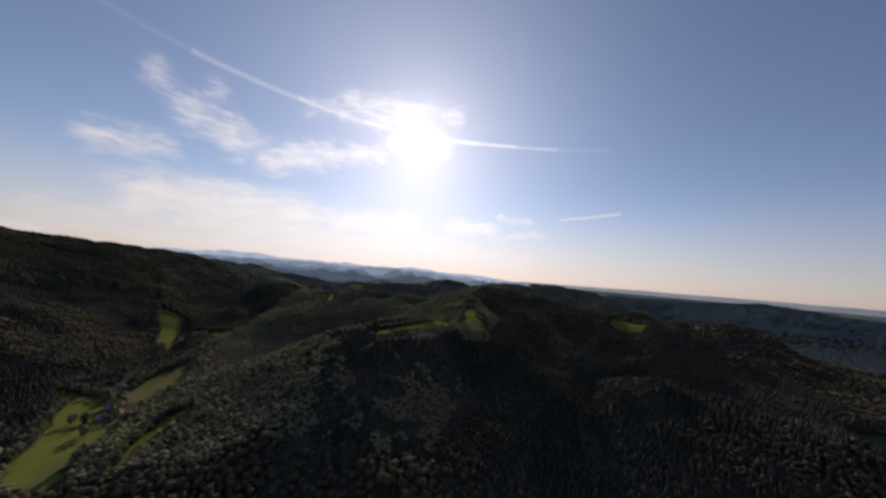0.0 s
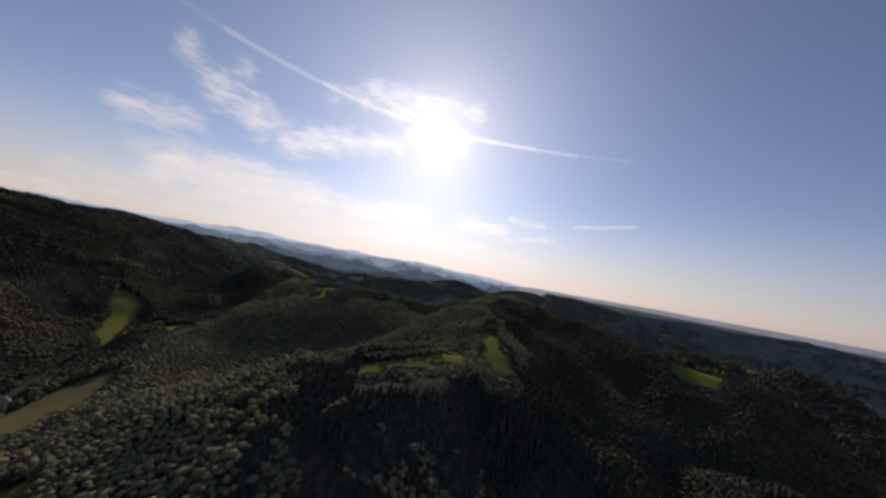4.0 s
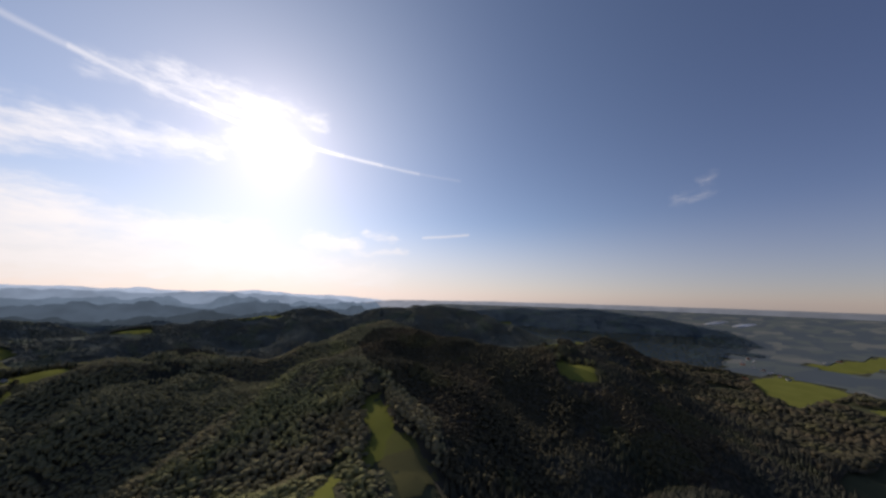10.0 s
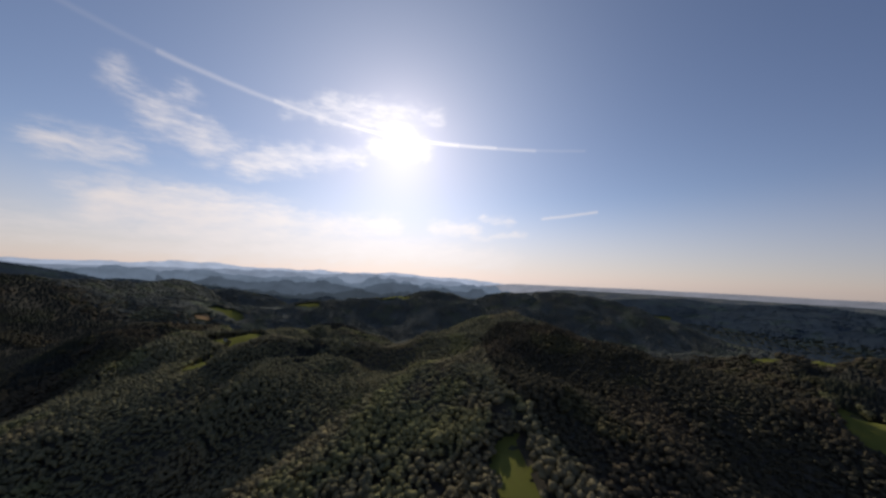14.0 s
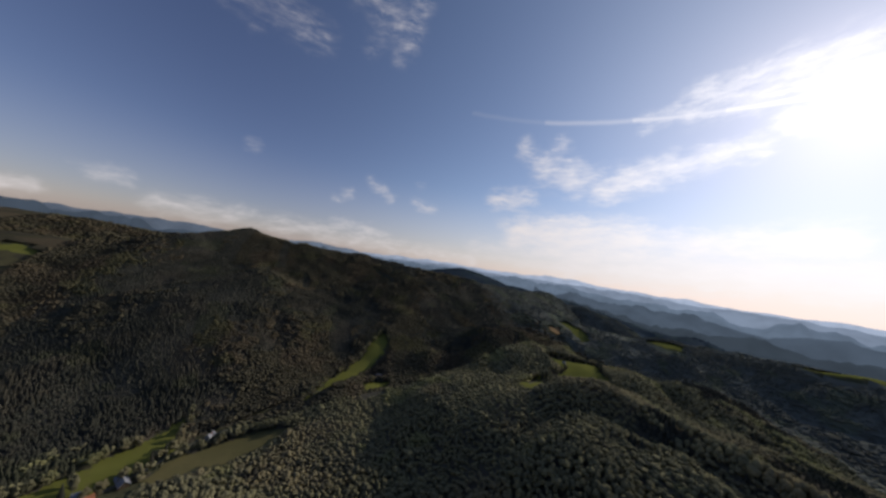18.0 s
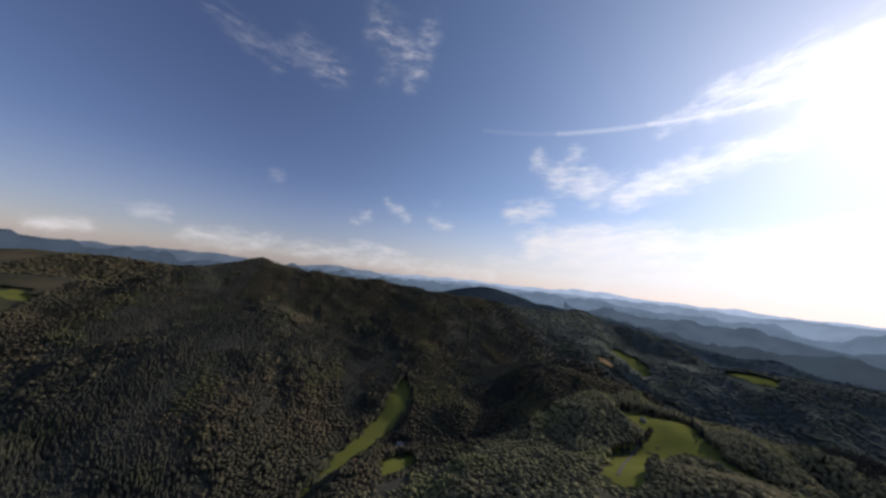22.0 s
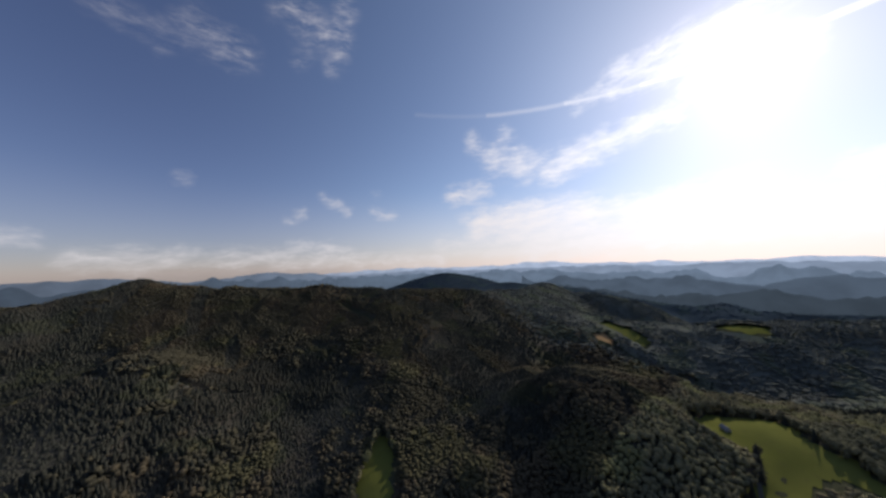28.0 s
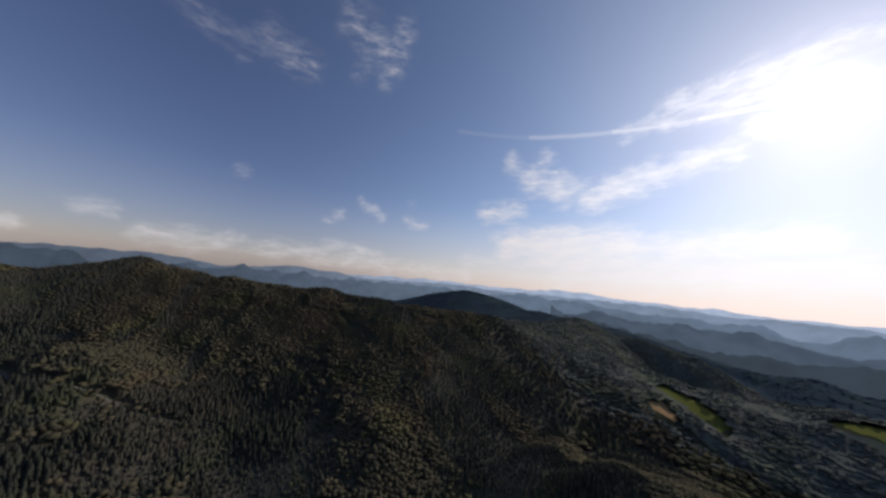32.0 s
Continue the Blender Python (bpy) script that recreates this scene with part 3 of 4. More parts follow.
FIR_MID = [fir_crown(6, 3) for _ in range(5)]


def woodland(x, y, crown, tree, broad, fir, where, leaf, needle, low=0.20, spruce=True):
    """Broadleaf and spruce trees of about the given crown radius and height."""
    f = firs(x, y) & spruce
    r = crown * (0.70 + 0.6 * RNG.rand(len(x)))
    old = RNG.rand(len(x)) < 0.06      # a few old trees stand out
    r = r * np.where(old, 1.28, 1.0)
    tall = tree * (0.92 + 0.15 * RNG.rand(len(x)) + 0.3 * vnoise(x, y, 45))
    tall = tall * np.where(vnoise(x + 0.4 * y, y - 0.4 * x, 105) > 0.0, 1.12, 0.86)      # stands of different age
    tall = tall * np.where(vnoise(x - 0.7 * y + 400, y + 0.7 * x, 150) > 0.20, 0.80, 1.0)      # young growth
    tall = tall * np.where(old, 1.14, 1.0)
    tall = tall * (1 + 0.8 * vnoise(x + 130, y - 60, 30) + 0.14 * vnoise(x - 210, y + 45, 13))      # clumps of crowns
    tall = np.maximum(tall, 0.68 * tree) * np.where(low_edge(x, y), 0.45, 1.0) * np.where(spruce_row(x, y), 1.2, 1.0) * np.where(block(x, y, PLANTATION), 0.88, 1.0)
    stand("broadleaf_forest", x[~f], y[~f], r[~f], tall[~f] * low, broad, leaf, "dark green broadleaf forest covering " + where, tall[~f] * (1 - 2.1 * low), True)
    if not f.any():
        return
    stand("spruce_forest", x[f], y[f], r[f] * 0.66, tall[f] * 0.62, fir, needle, "dark spruce forest with pointed tops on " + where, 0.42 * tall[f], True)


NEAR, NORTH, EAST, SOUTH, WEST, HIGH, SUMMIT, FAR = (-430, 470, 230, 800), (-430, 470, 800, 1200), (470, 640, 230, 760), (-430, 640, 100, 230), (-680, -430, -60, 1000), (-1120, -680, -60, 1000), (-1310, -1120, 100, 640), (-1330, 1250, -60, 1900)
x, y = scatter(*NEAR, 4.4)
# Lighter leaves on this side: the stronger light is put into the colour.
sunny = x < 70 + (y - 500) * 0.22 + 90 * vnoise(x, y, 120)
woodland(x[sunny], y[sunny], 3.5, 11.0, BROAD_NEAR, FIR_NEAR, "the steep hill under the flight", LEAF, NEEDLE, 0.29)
woodland(x[~sunny], y[~sunny], 3.5, 11.0, BROAD_NEAR, FIR_NEAR, "the darker eastern side of the hill", SHADED_LEAF, NEEDLE, 0.29)
for part_of, where in ((EAST, "the eastern flank of the hill"), (SOUTH, "the southern foot of the hill")):
    x, y = scatter(*part_of, 5.0)
    ok = ~((x > 500) & (y < 350))
    woodland(x[ok], y[ok], 3.0, 10.5, BROAD_FAR, FIR_MID, where, SHADED_LEAF, NEEDLE)
x, y = scatter(*NORTH, 4.5)
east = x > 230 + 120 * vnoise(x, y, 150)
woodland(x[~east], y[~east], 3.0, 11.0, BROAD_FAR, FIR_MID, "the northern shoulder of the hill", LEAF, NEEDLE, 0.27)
woodland(x[east], y[east], 3.0, 11.0, BROAD_FAR, FIR_MID, "the darker side of the northern shoulder", SHADED_LEAF, NEEDLE, 0.27)
x, y = scatter(*WEST, 3.9)
woodland(x, y, 3.0, 10.0, BROAD_FAR, FIR_MID, "the slope above the western valley", SHADED_LEAF, NEEDLE, 0.16)
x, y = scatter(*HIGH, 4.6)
woodland(x, y, 3.4, 10.0, BROAD_FAR, FIR_MID, "the high western slope", SHADED_LEAF, NEEDLE, 0.16)
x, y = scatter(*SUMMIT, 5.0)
woodland(x, y, 3.5, 10.0, BROAD_FAR, FIR_MID, "the top of the western hill", SHADED_LEAF, NEEDLE, 0.16)
x, y = scatter(*FAR, 8.8)
ok = ~block(x, y, NEAR) & ~block(x, y, NORTH) & ~block(x, y, EAST) & ~block(x, y, SOUTH) & ~block(x, y, WEST) & ~block(x, y, HIGH) & ~block(x, y, SUMMIT) & ~((x > 500) & (y < 350)) & ~((x > 900) & (y < 720) & (height(x, y) < Z0 - 180) & (vnoise(x, y, 85) < -0.06))
x, y = x[ok], y[ok]
back = y + 260 * vnoise(x, y, 240) + 60 * RNG.rand(len(x)) > np.where(x > 200, 1090, 1240)
west = (x < -430) & ~back
woodland(x[west], y[west], 5.4, 12.0, BROAD_FAR, FIR_MID, "the western ridge", SHADED_LEAF, NEEDLE)
rest = ~west & ~back & (x < 450)
east = ~west & ~back & (x >= 450)
woodland(x[east], y[east], 5.4, 12.0, BROAD_FAR, FIR_MID, "the eastern valley sides", SHADED_LEAF, NEEDLE)
woodland(x[rest], y[rest], 5.4, 12.0, BROAD_FAR, FIR_MID, "the hills and valley sides", LEAF, NEEDLE)
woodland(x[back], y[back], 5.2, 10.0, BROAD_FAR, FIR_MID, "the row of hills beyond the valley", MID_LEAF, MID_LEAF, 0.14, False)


x, y = scatter(-2700, 2600, 250, 3000, 15.0)
ok = ~block(x, y, FAR) & ((height(x, y) > Z0 - 172) | (vnoise(x, y, 150) > 0.30) | (y > np.minimum(800, 0.28 * x + 330))) & ~((x > 900) & (y < 560) & (y < 0.26 * x + 330)) & (y > 0.55 * np.abs(x + 150) - 450)
x, y = x[ok & ~((x < -300) & (y < 330))], y[ok & ~((x < -300) & (y < 330))]
far_tall = 11.0 * (0.75 + 0.5 * RNG.rand(len(x)) + 0.5 * vnoise(x, y, 90))
KNOB = [(np.array([(1, 0, 1), (0, 1, 1), (-1, 0, 1), (0, -1, 1), (0, 0, 2)]) * (0.75 + 0.5 * RNG.rand(5, 1)), np.array([(0, 1, 4), (1, 2, 4), (2, 3, 4), (3, 0, 4)])) for _ in range(5)]
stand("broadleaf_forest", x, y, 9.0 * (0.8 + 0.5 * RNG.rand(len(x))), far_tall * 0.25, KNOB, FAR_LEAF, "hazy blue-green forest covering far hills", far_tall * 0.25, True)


x, y = scatter(-2000, -1330, -400, 330, 13.0)
woodland(x, y, 8.0, 12.0, BROAD_FAR, FIR_MID, "the south-western hills", SHADED_LEAF, NEEDLE, 0.15, False)


def closed_canopy(mid):
    x, y = mid[:, 0], mid[:, 1]
    out = ~block(x, y, (FAR[0] + 20, FAR[1] - 20, FAR[2] + 20, FAR[3] - 20)) & (mid[:, 2] > Z0 - 150 + np.clip(np.hypot(x, y) - 2300, 0, 2000) * 0.06)
    return (out | ((x < 1250) & (y > 800)) | (x < -1300)) & ~block(x, y, (FAR[0] + 20, FAR[1] - 20, FAR[2] + 20, FAR[3] - 20)) & ~open_land(x, y)


def brown_part(mid):
    return closed_canopy(mid) & (mid[:, 0] < -300) & (mid[:, 1] < 330)


def blue_part(mid):
    return closed_canopy(mid) & ~brown_part(mid)


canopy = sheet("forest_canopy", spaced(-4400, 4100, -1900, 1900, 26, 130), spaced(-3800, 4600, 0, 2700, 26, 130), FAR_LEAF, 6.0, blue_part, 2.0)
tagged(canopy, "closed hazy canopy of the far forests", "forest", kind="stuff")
canopy = sheet("forest_canopy", spaced(-4400, -280, -2000, -1000, 26, 130), spaced(-3800, 350, -300, 330, 26, 130), SHADED_LEAF, 6.0, brown_part, 4.0)
tagged(canopy, "closed brownish canopy of the south-western hills", "forest", kind="stuff")


def closed_rows(mid):
    return ~open_land(mid[:, 0], mid[:, 1])


def near_wood(mid):
    x, y = mid[:, 0], mid[:, 1]
    return ~open_land(x, y) & ~((x > 500) & (y < 350)) & ~((x > 900) & (y < 720) & (mid[:, 2] < Z0 - 176))


canopy = sheet("undergrowth", np.arange(-1330, 1251, 10.0), np.arange(-50, 1240, 10.0), UNDER, 3.9, near_wood, 1.2, True)
tagged(canopy, "dense leafy undergrowth below the crowns of the forest", "undergrowth", kind="stuff")
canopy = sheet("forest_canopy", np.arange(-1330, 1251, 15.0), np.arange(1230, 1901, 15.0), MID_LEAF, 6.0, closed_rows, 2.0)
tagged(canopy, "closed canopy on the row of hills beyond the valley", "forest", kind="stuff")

# ---- distant mountains ----


def mountains(name, radius, profile, colour, glow, rough_h, seed, label, start=-110, end=150):
    """A range on the horizon: crest heights over azimuth, with a foot in front and behind."""
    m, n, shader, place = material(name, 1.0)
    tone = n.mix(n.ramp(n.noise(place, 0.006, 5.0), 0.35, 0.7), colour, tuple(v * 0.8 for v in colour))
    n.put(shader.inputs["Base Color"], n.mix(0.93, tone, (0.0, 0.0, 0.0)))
    # Haze is put into a glowing colour, brighter towards the sun.
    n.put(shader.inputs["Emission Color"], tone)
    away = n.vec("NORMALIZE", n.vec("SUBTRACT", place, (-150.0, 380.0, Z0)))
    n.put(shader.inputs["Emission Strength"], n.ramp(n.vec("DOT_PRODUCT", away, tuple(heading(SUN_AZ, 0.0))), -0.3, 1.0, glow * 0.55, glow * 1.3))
    az = np.arange(start, end + 0.01, 0.18)
    el = np.interp(az, [p[0] for p in profile], [p[1] for p in profile])
    calm = el + rough_h * 1.3 * vnoise(az * 1.0 + seed * 3, az * 0 + 2.2, 3.0)
    el = el + rough_h * (vnoise(az + seed, az * 0 + seed, 4.0) + 0.6 * vnoise(az + seed, az * 0 + 9, 1.5) + 0.3 * vnoise(az + seed, az * 0 + 4, 0.6))
    cx, cy, eye = -150.0, 380.0, Z0 + 50
    rows = []
    for dr, drop in ((-330, 190), (-180, 75), (-60, 14), (0, 0), (60, 30), (200, 160)):
        r = radius + dr + 30 * vnoise(az, az * 0 + dr, 6.0)
        a = np.radians(az)
        use = np.minimum(calm, el) if abs(dr) > 100 else el
        rows.append(np.stack([cx - r * np.sin(a), cy + r * np.cos(a), eye + np.tan(np.radians(use)) * radius - drop], 1))
    co = np.concatenate(rows)
    w = len(az)
    i = (np.arange(len(rows) - 1)[:, None] * w + np.arange(w - 1)[None]).ravel()
    ob = raw_mesh(name, co, np.stack([i, i + w, i + w + 1, i + 1], 1), m)
    return tagged(ob, label, "mountains", kind="structure")


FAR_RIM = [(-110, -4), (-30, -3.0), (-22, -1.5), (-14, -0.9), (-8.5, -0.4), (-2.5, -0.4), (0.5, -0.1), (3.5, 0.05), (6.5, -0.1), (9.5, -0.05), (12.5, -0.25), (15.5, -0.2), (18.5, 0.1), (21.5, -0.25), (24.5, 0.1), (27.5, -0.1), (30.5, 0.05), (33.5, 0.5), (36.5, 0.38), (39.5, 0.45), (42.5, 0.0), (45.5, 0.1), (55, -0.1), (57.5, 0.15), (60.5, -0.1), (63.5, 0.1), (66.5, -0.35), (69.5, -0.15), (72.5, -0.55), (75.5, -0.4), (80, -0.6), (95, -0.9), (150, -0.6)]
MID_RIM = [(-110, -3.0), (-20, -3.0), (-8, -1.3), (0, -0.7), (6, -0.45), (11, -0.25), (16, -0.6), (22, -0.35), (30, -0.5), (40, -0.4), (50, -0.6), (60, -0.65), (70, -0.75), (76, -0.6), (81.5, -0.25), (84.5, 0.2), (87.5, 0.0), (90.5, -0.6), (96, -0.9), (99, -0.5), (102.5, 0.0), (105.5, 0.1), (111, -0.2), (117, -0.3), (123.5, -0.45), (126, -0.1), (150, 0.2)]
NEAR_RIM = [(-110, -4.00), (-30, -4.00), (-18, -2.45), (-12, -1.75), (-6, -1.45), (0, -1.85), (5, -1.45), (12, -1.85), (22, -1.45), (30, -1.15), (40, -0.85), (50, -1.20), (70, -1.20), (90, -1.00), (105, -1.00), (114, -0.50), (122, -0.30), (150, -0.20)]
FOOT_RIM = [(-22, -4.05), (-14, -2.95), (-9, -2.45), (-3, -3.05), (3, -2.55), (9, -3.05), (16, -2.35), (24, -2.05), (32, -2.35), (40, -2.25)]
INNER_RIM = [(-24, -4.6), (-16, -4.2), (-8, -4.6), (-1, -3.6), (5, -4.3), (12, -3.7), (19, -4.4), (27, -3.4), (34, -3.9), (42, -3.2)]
# The farther the range, the paler: haze of distance put into the colour.
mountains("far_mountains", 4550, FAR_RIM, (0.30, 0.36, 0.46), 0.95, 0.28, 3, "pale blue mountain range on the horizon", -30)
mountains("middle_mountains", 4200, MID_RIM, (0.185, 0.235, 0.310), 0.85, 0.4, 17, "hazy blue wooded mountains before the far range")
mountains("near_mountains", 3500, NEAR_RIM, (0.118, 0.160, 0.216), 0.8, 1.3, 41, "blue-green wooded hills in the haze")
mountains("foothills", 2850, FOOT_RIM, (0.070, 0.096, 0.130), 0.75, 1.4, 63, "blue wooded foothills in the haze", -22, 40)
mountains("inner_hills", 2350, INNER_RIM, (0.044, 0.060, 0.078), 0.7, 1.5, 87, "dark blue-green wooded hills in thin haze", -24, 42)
# Glowing rim added as the band of haze over the lowland's far edge.
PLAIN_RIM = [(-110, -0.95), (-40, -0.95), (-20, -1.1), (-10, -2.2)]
mountains("plain_haze", 4300, PLAIN_RIM, (0.190, 0.205, 0.240), 0.95, 0.06, 29, "glowing grey-blue band of haze over the plain on the horizon", -110, -10)
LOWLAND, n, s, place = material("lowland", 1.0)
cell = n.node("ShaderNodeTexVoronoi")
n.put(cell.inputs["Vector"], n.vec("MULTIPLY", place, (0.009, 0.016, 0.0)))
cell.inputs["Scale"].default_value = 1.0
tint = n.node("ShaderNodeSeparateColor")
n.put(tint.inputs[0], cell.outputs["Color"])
# Grey-blue of the haze is mixed into the field colours.
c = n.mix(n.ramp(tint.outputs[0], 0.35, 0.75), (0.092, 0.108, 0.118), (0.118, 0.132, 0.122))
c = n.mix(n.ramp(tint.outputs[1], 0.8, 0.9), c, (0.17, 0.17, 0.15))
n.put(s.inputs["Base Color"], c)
def lowland_part(mid):
    az = np.degrees(np.arctan2(-(mid[:, 0] + 150), mid[:, 1] - 380))
    return ~open_land(mid[:, 0], mid[:, 1]) & ((mid[:, 1] < 0.28 * mid[:, 0] + 330) | (np.hypot(mid[:, 0] + 150, mid[:, 1] - 380) > 2500)) & (az < -22) & (height(mid[:, 0], mid[:, 1]) < Z0 - 150 + np.clip(np.hypot(mid[:, 0], mid[:, 1]) - 2300, 0, 2000) * 0.06) & (np.hypot(mid[:, 0] + 150, mid[:, 1] - 380) < 4400)
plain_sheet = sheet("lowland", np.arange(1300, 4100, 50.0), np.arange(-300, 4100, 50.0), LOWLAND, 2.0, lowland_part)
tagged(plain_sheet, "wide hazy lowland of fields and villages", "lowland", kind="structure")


# ---- farmsteads, huts and villages ----


def part(name, bm, mat, parent, label=""):
    """Links a bmesh as one mesh object under a thing or a part."""
    me = bpy.data.meshes.new(name)
    bm.to_mesh(me)
    bm.free()
    me.materials.append(mat)
    ob = new(name, me)
    ob.parent = parent
    return tagged(ob, label) if label else ob


def box(x0, x1, y0, y1, z0, z1, bevel=0.0):
    bm = bmesh.new()
    bmesh.ops.create_cube(bm, size=1.0)
    for v in bm.verts:
        v.co = Vector(((x0 + x1) / 2 + v.co.x * (x1 - x0), (y0 + y1) / 2 + v.co.y * (y1 - y0), (z0 + z1) / 2 + v.co.z * (z1 - z0)))
    if bevel:
        bmesh.ops.bevel(bm, geom=bm.edges[:], offset=bevel, segments=1, affect="EDGES")
    return bm


def prism(profile, y0, y1):
    """An outline in x and z, drawn out along y."""
    bm = bmesh.new()
    a = [bm.verts.new((x, y0, z)) for x, z in profile]
    b = [bm.verts.new((x, y1, z)) for x, z in profile]
    bm.faces.new(a)
    bm.faces.new(b[::-1])
    for i in range(len(a)):
        j = (i + 1) % len(a)
        bm.faces.new((a[i], b[i], b[j], a[j]))
    bmesh.ops.recalc_face_normals(bm, faces=bm.faces[:])
    return bm


def house(name, w, l, eaves, rise, wall, roof, label, category, windows=3):
    """A gabled building: walls, two roof slopes, chimney, door and windows; its ridge runs along y."""
    ob = tagged(new(name), label, category)
    h = w / 2
    body = part("wall", prism([(-h, -2.0), (h, -2.0), (h, eaves), (0, eaves + rise), (-h, eaves)], -l / 2, l / 2), wall, ob)
    for side in (-1, 1):
        slope = [(0, eaves + rise + 0.35), (side * (h + 0.7), eaves - 0.42), (side * (h + 0.7), eaves - 0.72), (0, eaves + rise + 0.02)]
        part("roof", prism(slope, -l / 2 - 0.6, l / 2 + 0.6), roof, ob)
    part("ridge_cap", box(-0.25, 0.25, -l / 2 - 0.6, l / 2 + 0.6, eaves + rise + 0.25, eaves + rise + 0.5, 0.05), roof, ob)
    if windows > 1:
        stack = part("chimney", box(h * 0.3, h * 0.3 + 0.8, -0.4, 0.4, eaves + rise * 0.4, eaves + rise + 1.2, 0.05), TILE_RED, ob)
        part("chimney_cap", box(h * 0.3 - 0.1, h * 0.3 + 0.9, -0.5, 0.5, eaves + rise + 1.2, eaves + rise + 1.35, 0.03), TILE_GREY, stack)
    for side in (-1, 1):
        for k in range(windows):
            y0 = -l / 2 + l * (k + 0.7) / (windows + 0.4)
            x0, x1 = sorted((side * (h - 0.1), side * (h + 0.06)))
            opening = part("window", box(x0, x1, y0 - 0.65, y0 + 0.65, 1.0, 2.6), BARK, ob, "wooden window frame")
            for edge in (-0.28, 0.28):
                p0, p1 = sorted((side * (h + 0.02), side * (h + 0.09)))
                part("pane", box(p0, p1, y0 + edge - 0.24, y0 + edge + 0.24, 1.1, 2.5), GLASS_DARK, opening)
    part("door", box(-0.6, 0.6, -l / 2 - 0.07, -l / 2 + 0.1, 0.0, 2.1), BARK, ob)
    return ob


def place(ob, x, y, turn, lift=0.0):
    ob.matrix_world = pose(x, y, float(height(x, y)) + lift, 0, 0, turn)
    return ob


farmhouse = place(house("farmhouse", 6.5, 12, 4.2, 2.6, PLASTER, TILE_RED, "white plastered farmhouse with a red tiled roof", "house"), -352, 336, 35)
barn = place(house("barn", 7, 15, 3.4, 2.9, BARK, TILE_GREY, "long dark wooden barn with a grey roof", "barn", 1), -372, 352, 120)
shed = place(house("shed", 4, 6, 2.6, 1.3, BARK, TILE_GREY, "small wooden shed beside the farm road", "shed", 1), -346, 350, 70)
stable = place(house("stable", 5.5, 9, 3.0, 2.0, PLASTER, TILE_GREY, "pale stable with a grey roof in the farmyard", "barn", 2), -364, 330, 10)
cottage = place(house("cottage", 5.5, 7.5, 3.4, 2.4, PLASTER, TILE_GREY, "white cottage by the valley road", "house"), -424, 404, 60)
lodge = place(house("valley_house", 7.5, 11, 3.8, 3.0, PLASTER, TILE_RED, "house with a wide orange-red roof beside the meadow", "house"), -487, 556, 20)
annex = place(house("garage", 4, 5.5, 2.6, 1.2, PLASTER, TILE_GREY, "white annex next to the red-roofed house", "garage", 1), -477, 549, 20)
white_house = place(house("white_house", 6.5, 9, 4.0, 2.4, PLASTER, TILE_GREY, "bright white house among the trees of the valley", "house"), -509, 624, -30)
hut = place(house("meadow_hut", 5, 8, 2.8, 1.8, PLASTER, TILE_GREY, "pale hut at the edge of the large meadow", "hut", 1), -378, 946, 50)
lookout = place(house("forest_hut", 4, 5, 2.6, 1.4, PLASTER, TILE_GREY, "small white hut in a gap of the forest", "hut", 1), 107, 733, 25)
VILLAGE = [(1452, 656, 20), (1415, 622, 80), (1332, 551, 40), (1365, 575, 100), (1390, 600, 10), (1646, 720, 55), (1600, 690, 120), (1947, 543, 30), (1865, 565, 75), (1480, 690, 15), (1530, 705, 60), (1210, 610, 35)]
for i, (x, y, turn) in enumerate(VILLAGE):
    model = farmhouse if i % 2 else white_house
    ob = copy_thing(model, pose(x, y, float(height(x, y)), 0, 0, turn))
    ob.name = "village_house"
    tagged(ob, "small white village house on the lowland", "house", group="houses of the lowland village")
for i in range(6):
    a = tagged(new("greenhouse"), "long bright greenhouse roof far out on the lowland", "greenhouse", group="greenhouses on the lowland")
    glass = plain("greenhouse_roof", (0.45, 0.46, 0.48), 0.5, 0.1) if i == 0 else glass
    part("roof", prism([(-14, 0), (14, 0), (14, 5), (0, 8), (-14, 5)], -60, 60), glass, a)
    part("door", box(-2, 2, -60.3, -59.9, 0, 3.4), GLASS_DARK, a)
    place(a, 2900 + 70 * (i % 3), 1080 + 160 * (i // 3), 70)

# ---- roads ----


def road(name, line, width, label):
    """A gravel ribbon that follows the ground."""
    pts = []
    for (x0, y0), (x1, y1) in zip(line, line[1:]):
        k = max(2, int(math.hypot(x1 - x0, y1 - y0) / 4))
        pts += [(x0 + (x1 - x0) * i / k, y0 + (y1 - y0) * i / k) for i in range(k)]
    pts.append(line[-1])
    p = np.array(pts)
    for _ in range(6):
        p[1:-1] = (p[:-2] + 2 * p[1:-1] + p[2:]) / 4
    d = np.gradient(p, axis=0)
    d /= np.linalg.norm(d, axis=1, keepdims=True)
    side = np.stack([-d[:, 1], d[:, 0]], 1) * width / 2
    rows = []
    for q in (p - side, p + side):
        rows.append(np.column_stack([q, np.maximum(height(q[:, 0], q[:, 1]), height(p[:, 0], p[:, 1])) + 0.8]))
    n = len(p)
    i = np.arange(n - 1)
    ob = raw_mesh(name, np.concatenate(rows), np.stack([i, i + 1, i + 1 + n, i + n], 1), GRAVEL)
    return tagged(ob, label, "road", kind="structure")


road("road", [(-290, 190), (-325, 300), (-372, 350), (-424, 396), (-470, 500), (-494, 556), (-500, 610)], 2.6, "pale gravel valley road past the farmstead")
road("forest_road", [(-950, 315), (-889, 338), (-835, 379), (-829, 429), (-800, 520)], 3.2, "pale forest road across the western slope")
road("forest_track", [(-300, 770), (-325, 820), (-343, 860), (-350, 895)], 3.0, "pale grassy track along the wooded spur to the meadow")
road("lowland_road", [(1180, 640), (1410, 555), (1680, 473), (1843, 425), (1800, 340), (1760, 240)], 6.0, "pale road through the lowland village")

# ---- single trees along the meadow edges ----


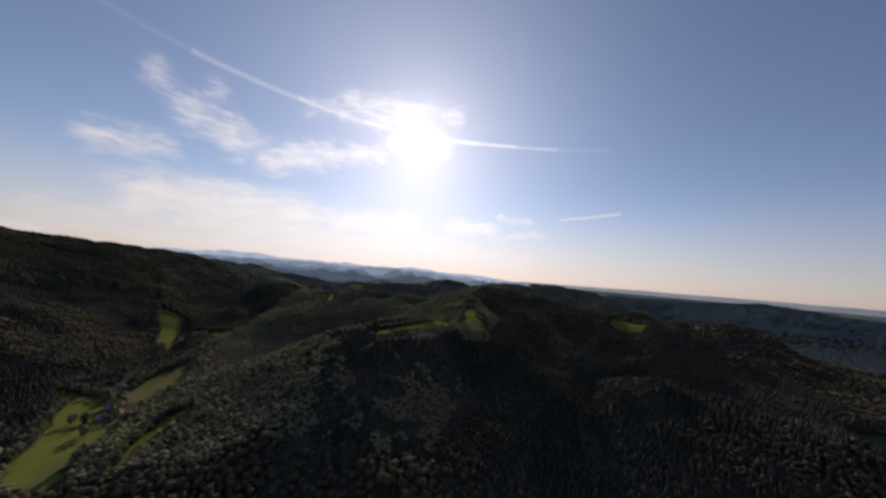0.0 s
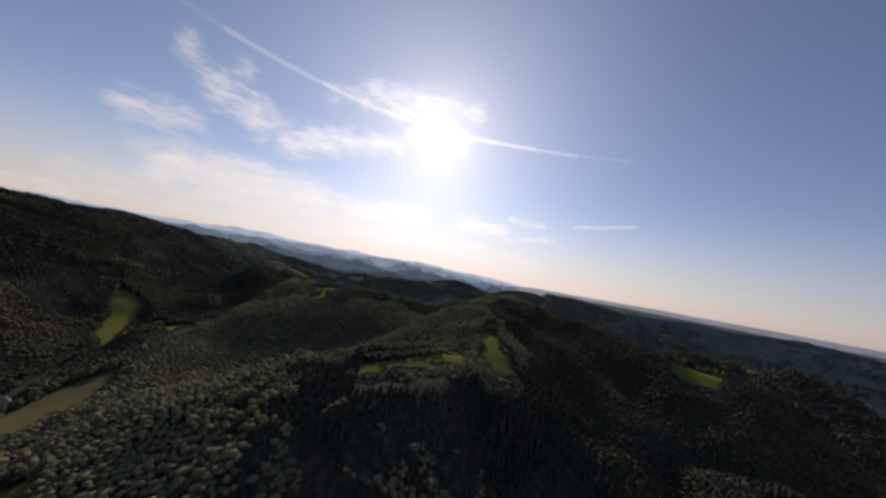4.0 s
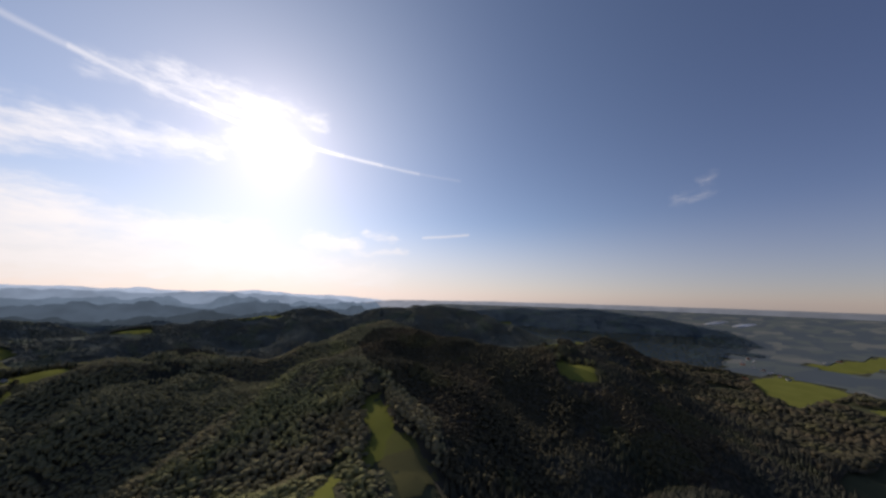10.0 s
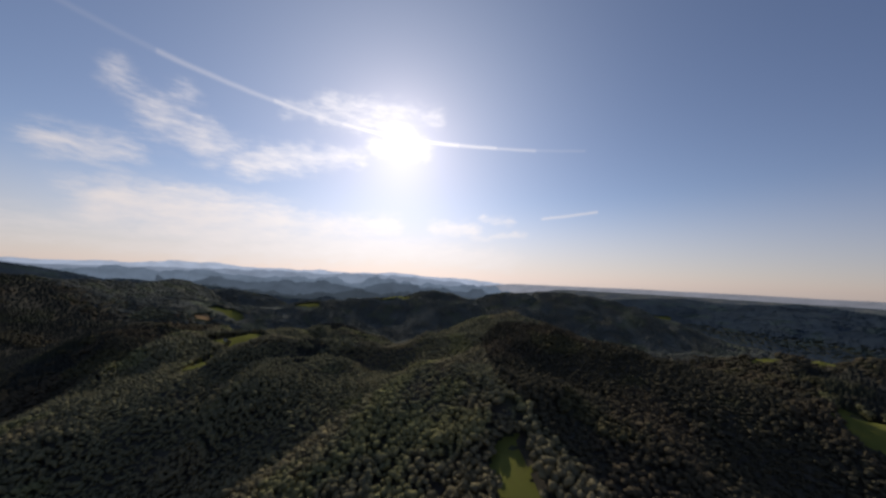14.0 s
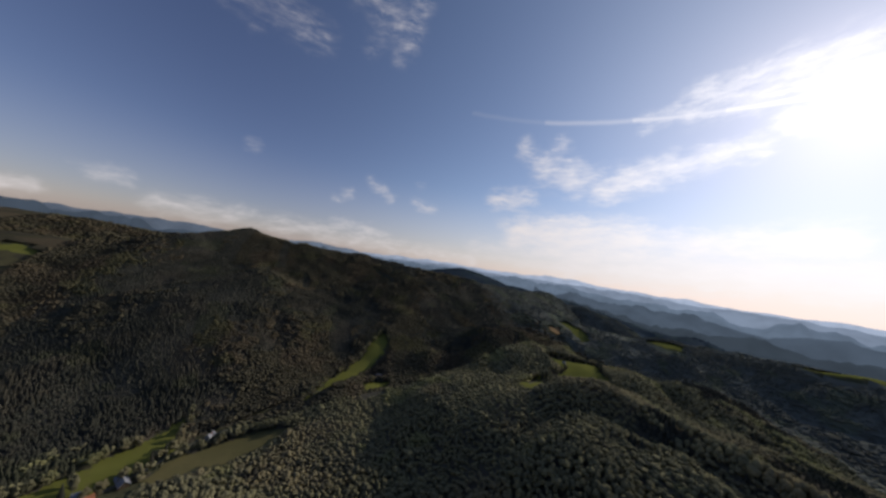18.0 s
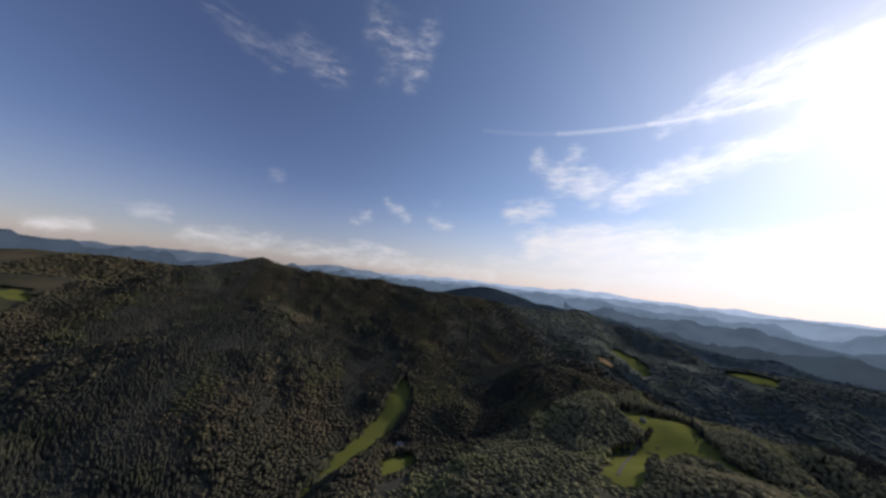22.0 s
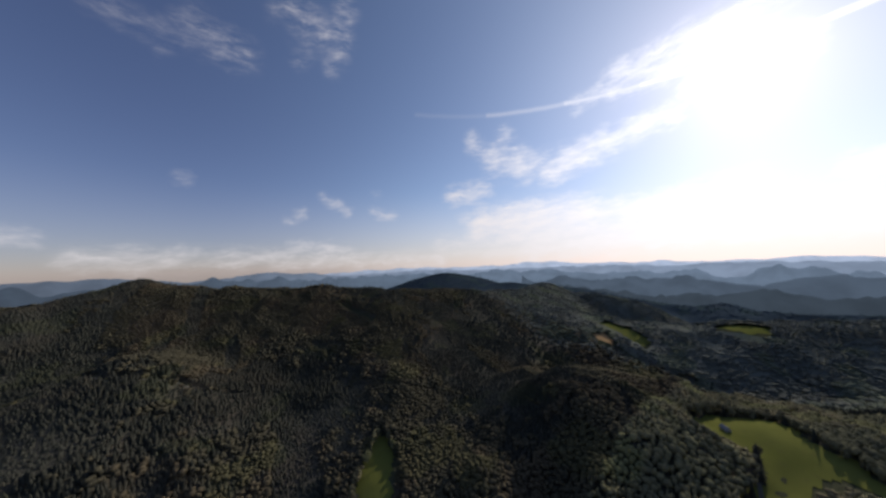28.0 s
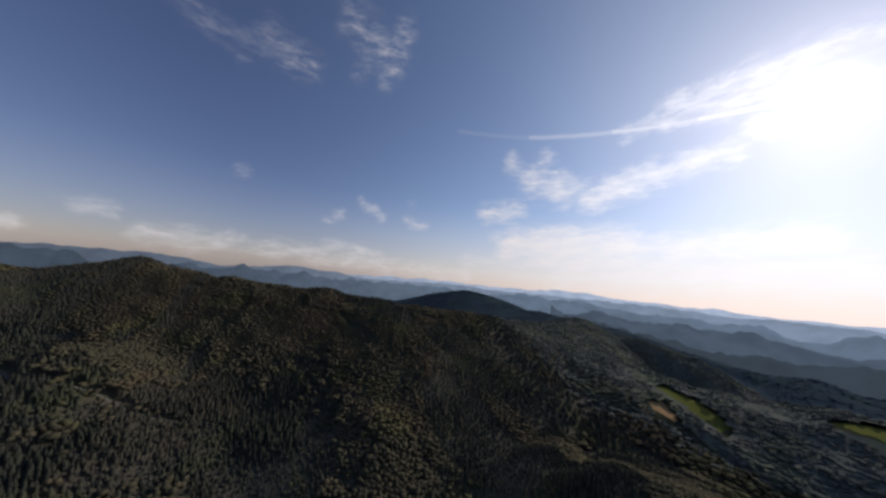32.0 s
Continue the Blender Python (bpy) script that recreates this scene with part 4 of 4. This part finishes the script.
def edge_tree(seed, fir):
    """A tree with a tapered trunk, limbs and a crown of many small clumps."""
    rng = random.Random(seed)
    ob = new("spruce" if fir else "tree")
    tagged(ob, "dark spruce standing at the edge of a meadow" if fir else "leafy broad-crowned tree at the edge of a meadow", "tree", group="trees along the meadow edges")
    tall = rng.uniform(13, 17) if fir else rng.uniform(10, 14)
    bm = bmesh.new()
    bmesh.ops.create_cone(bm, segments=7, radius1=0.32, radius2=0.06, depth=tall * 0.95, cap_ends=True, matrix=Matrix.Translation((0, 0, tall * 0.475 - 0.5)))
    part("trunk", bm, BARK, ob)
    bm = bmesh.new()
    if fir:
        for k in range(11):
            u = k / 11
            z, r = 1.4 + u * (tall - 1.4), (1 - u) * 2.9 + 0.35
            for a in range(7):
                ang = a * 0.898 + k * 1.3 + rng.random() * 0.4
                tip = Vector((math.cos(ang) * r, math.sin(ang) * r, z - 0.55 * r + rng.uniform(-0.2, 0.2)))
                wide = Vector((-math.sin(ang), math.cos(ang), 0)) * (0.34 * r + 0.12)
                mid = Vector((math.cos(ang) * r * 0.55, math.sin(ang) * r * 0.55, z - 0.15 * r))
                q = [bm.verts.new(c) for c in (Vector((0, 0, z + 0.5)), mid + wide, tip, mid - wide, mid - Vector((0, 0, 0.5)))]
                for f in ((0, 1, 2), (0, 2, 3), (1, 4, 2), (4, 3, 2), (0, 4, 1), (0, 3, 4)):
                    bm.faces.new([q[i] for i in f])
    else:
        for k in range(5):
            ang = k * 1.257 + rng.random()
            reach = Vector((math.cos(ang) * 2.6, math.sin(ang) * 2.6, tall * rng.uniform(0.55, 0.8)))
            base = Vector((0, 0, tall * 0.35))
            m = look(base, reach) @ Matrix.Translation((0, 0, -(reach - base).length / 2))
            lb = bmesh.new()
            bmesh.ops.create_cone(lb, segments=5, radius1=0.05, radius2=0.14, depth=(reach - base).length, matrix=m)
            part("limb", lb, BARK, ob)
        for k in range(46):
            u = rng.random()
            ang, up = rng.random() * 6.283, rng.random()
            r = 3.7 * math.sqrt(u) * (1 - 0.55 * abs(up - 0.42) ** 1.2 * 1.4)
            c = Vector((math.cos(ang) * r, math.sin(ang) * r, tall * (0.30 + 0.66 * up)))
            s = rng.uniform(0.7, 1.35)
            m = Matrix.Translation(c) @ pose(0, 0, 0, rng.random() * 360, rng.random() * 360, 0) @ Matrix.Diagonal((s, s, s * 0.75, 1))
            made = bmesh.ops.create_icosphere(bm, subdivisions=1, radius=1.0, matrix=m)
            for v in made["verts"]:
                v.co += Vector((rng.uniform(-0.3, 0.3), rng.uniform(-0.3, 0.3), rng.uniform(-0.3, 0.3)))
    part("crown", bm, NEEDLE if fir else LEAF, ob)
    return ob


TREES = [edge_tree(5 + i, i > 4) for i in range(7)]
spots, rng = [], random.Random(3)
for (label, mat, corners), side in zip(MEADOWS[:13], SIDES):
    if min(c[1] for c in corners) > 1200 or "ridge" in label:
        continue
    ring = corners + corners[:1]
    for (x0, y0), (x1, y1) in zip(ring, ring[1:]):
        k = int(math.hypot(x1 - x0, y1 - y0) / 7.5)
        for i in range(k):
            u = (i + rng.random()) / max(k, 1)
            if not inside(np.array((x0 + x1) / 2 + side[0] * 5), np.array((y0 + y1) / 2 + side[1] * 5), corners):
                continue      # near edges left open, so the meadows stay in the camera's view
            spots.append((x0 + (x1 - x0) * u + rng.uniform(-2.5, 2.5), y0 + (y1 - y0) * u + rng.uniform(-2.5, 2.5)))
# loose trees and bushes on the farm meadow and in the gap of the ridge meadow
for x, y in ((-372, 322), (-366, 318), (-380, 318), (-345, 300), (-338, 296), (-300, 262), (-296, 256), (-290, 262), (36, 512), (32, 503), (38, 520), (34, 494), (48, 500)):
    spots.append((x, y))
rng.shuffle(spots)
for i, (x, y) in enumerate(spots[:330]):
    m = pose(x, y, float(height(x, y)) - 0.2, 0, 0, rng.uniform(0, 360))
    if i < len(TREES):
        TREES[i].matrix_world = m
    else:
        ob = copy_thing(TREES[rng.randrange(len(TREES))], m)
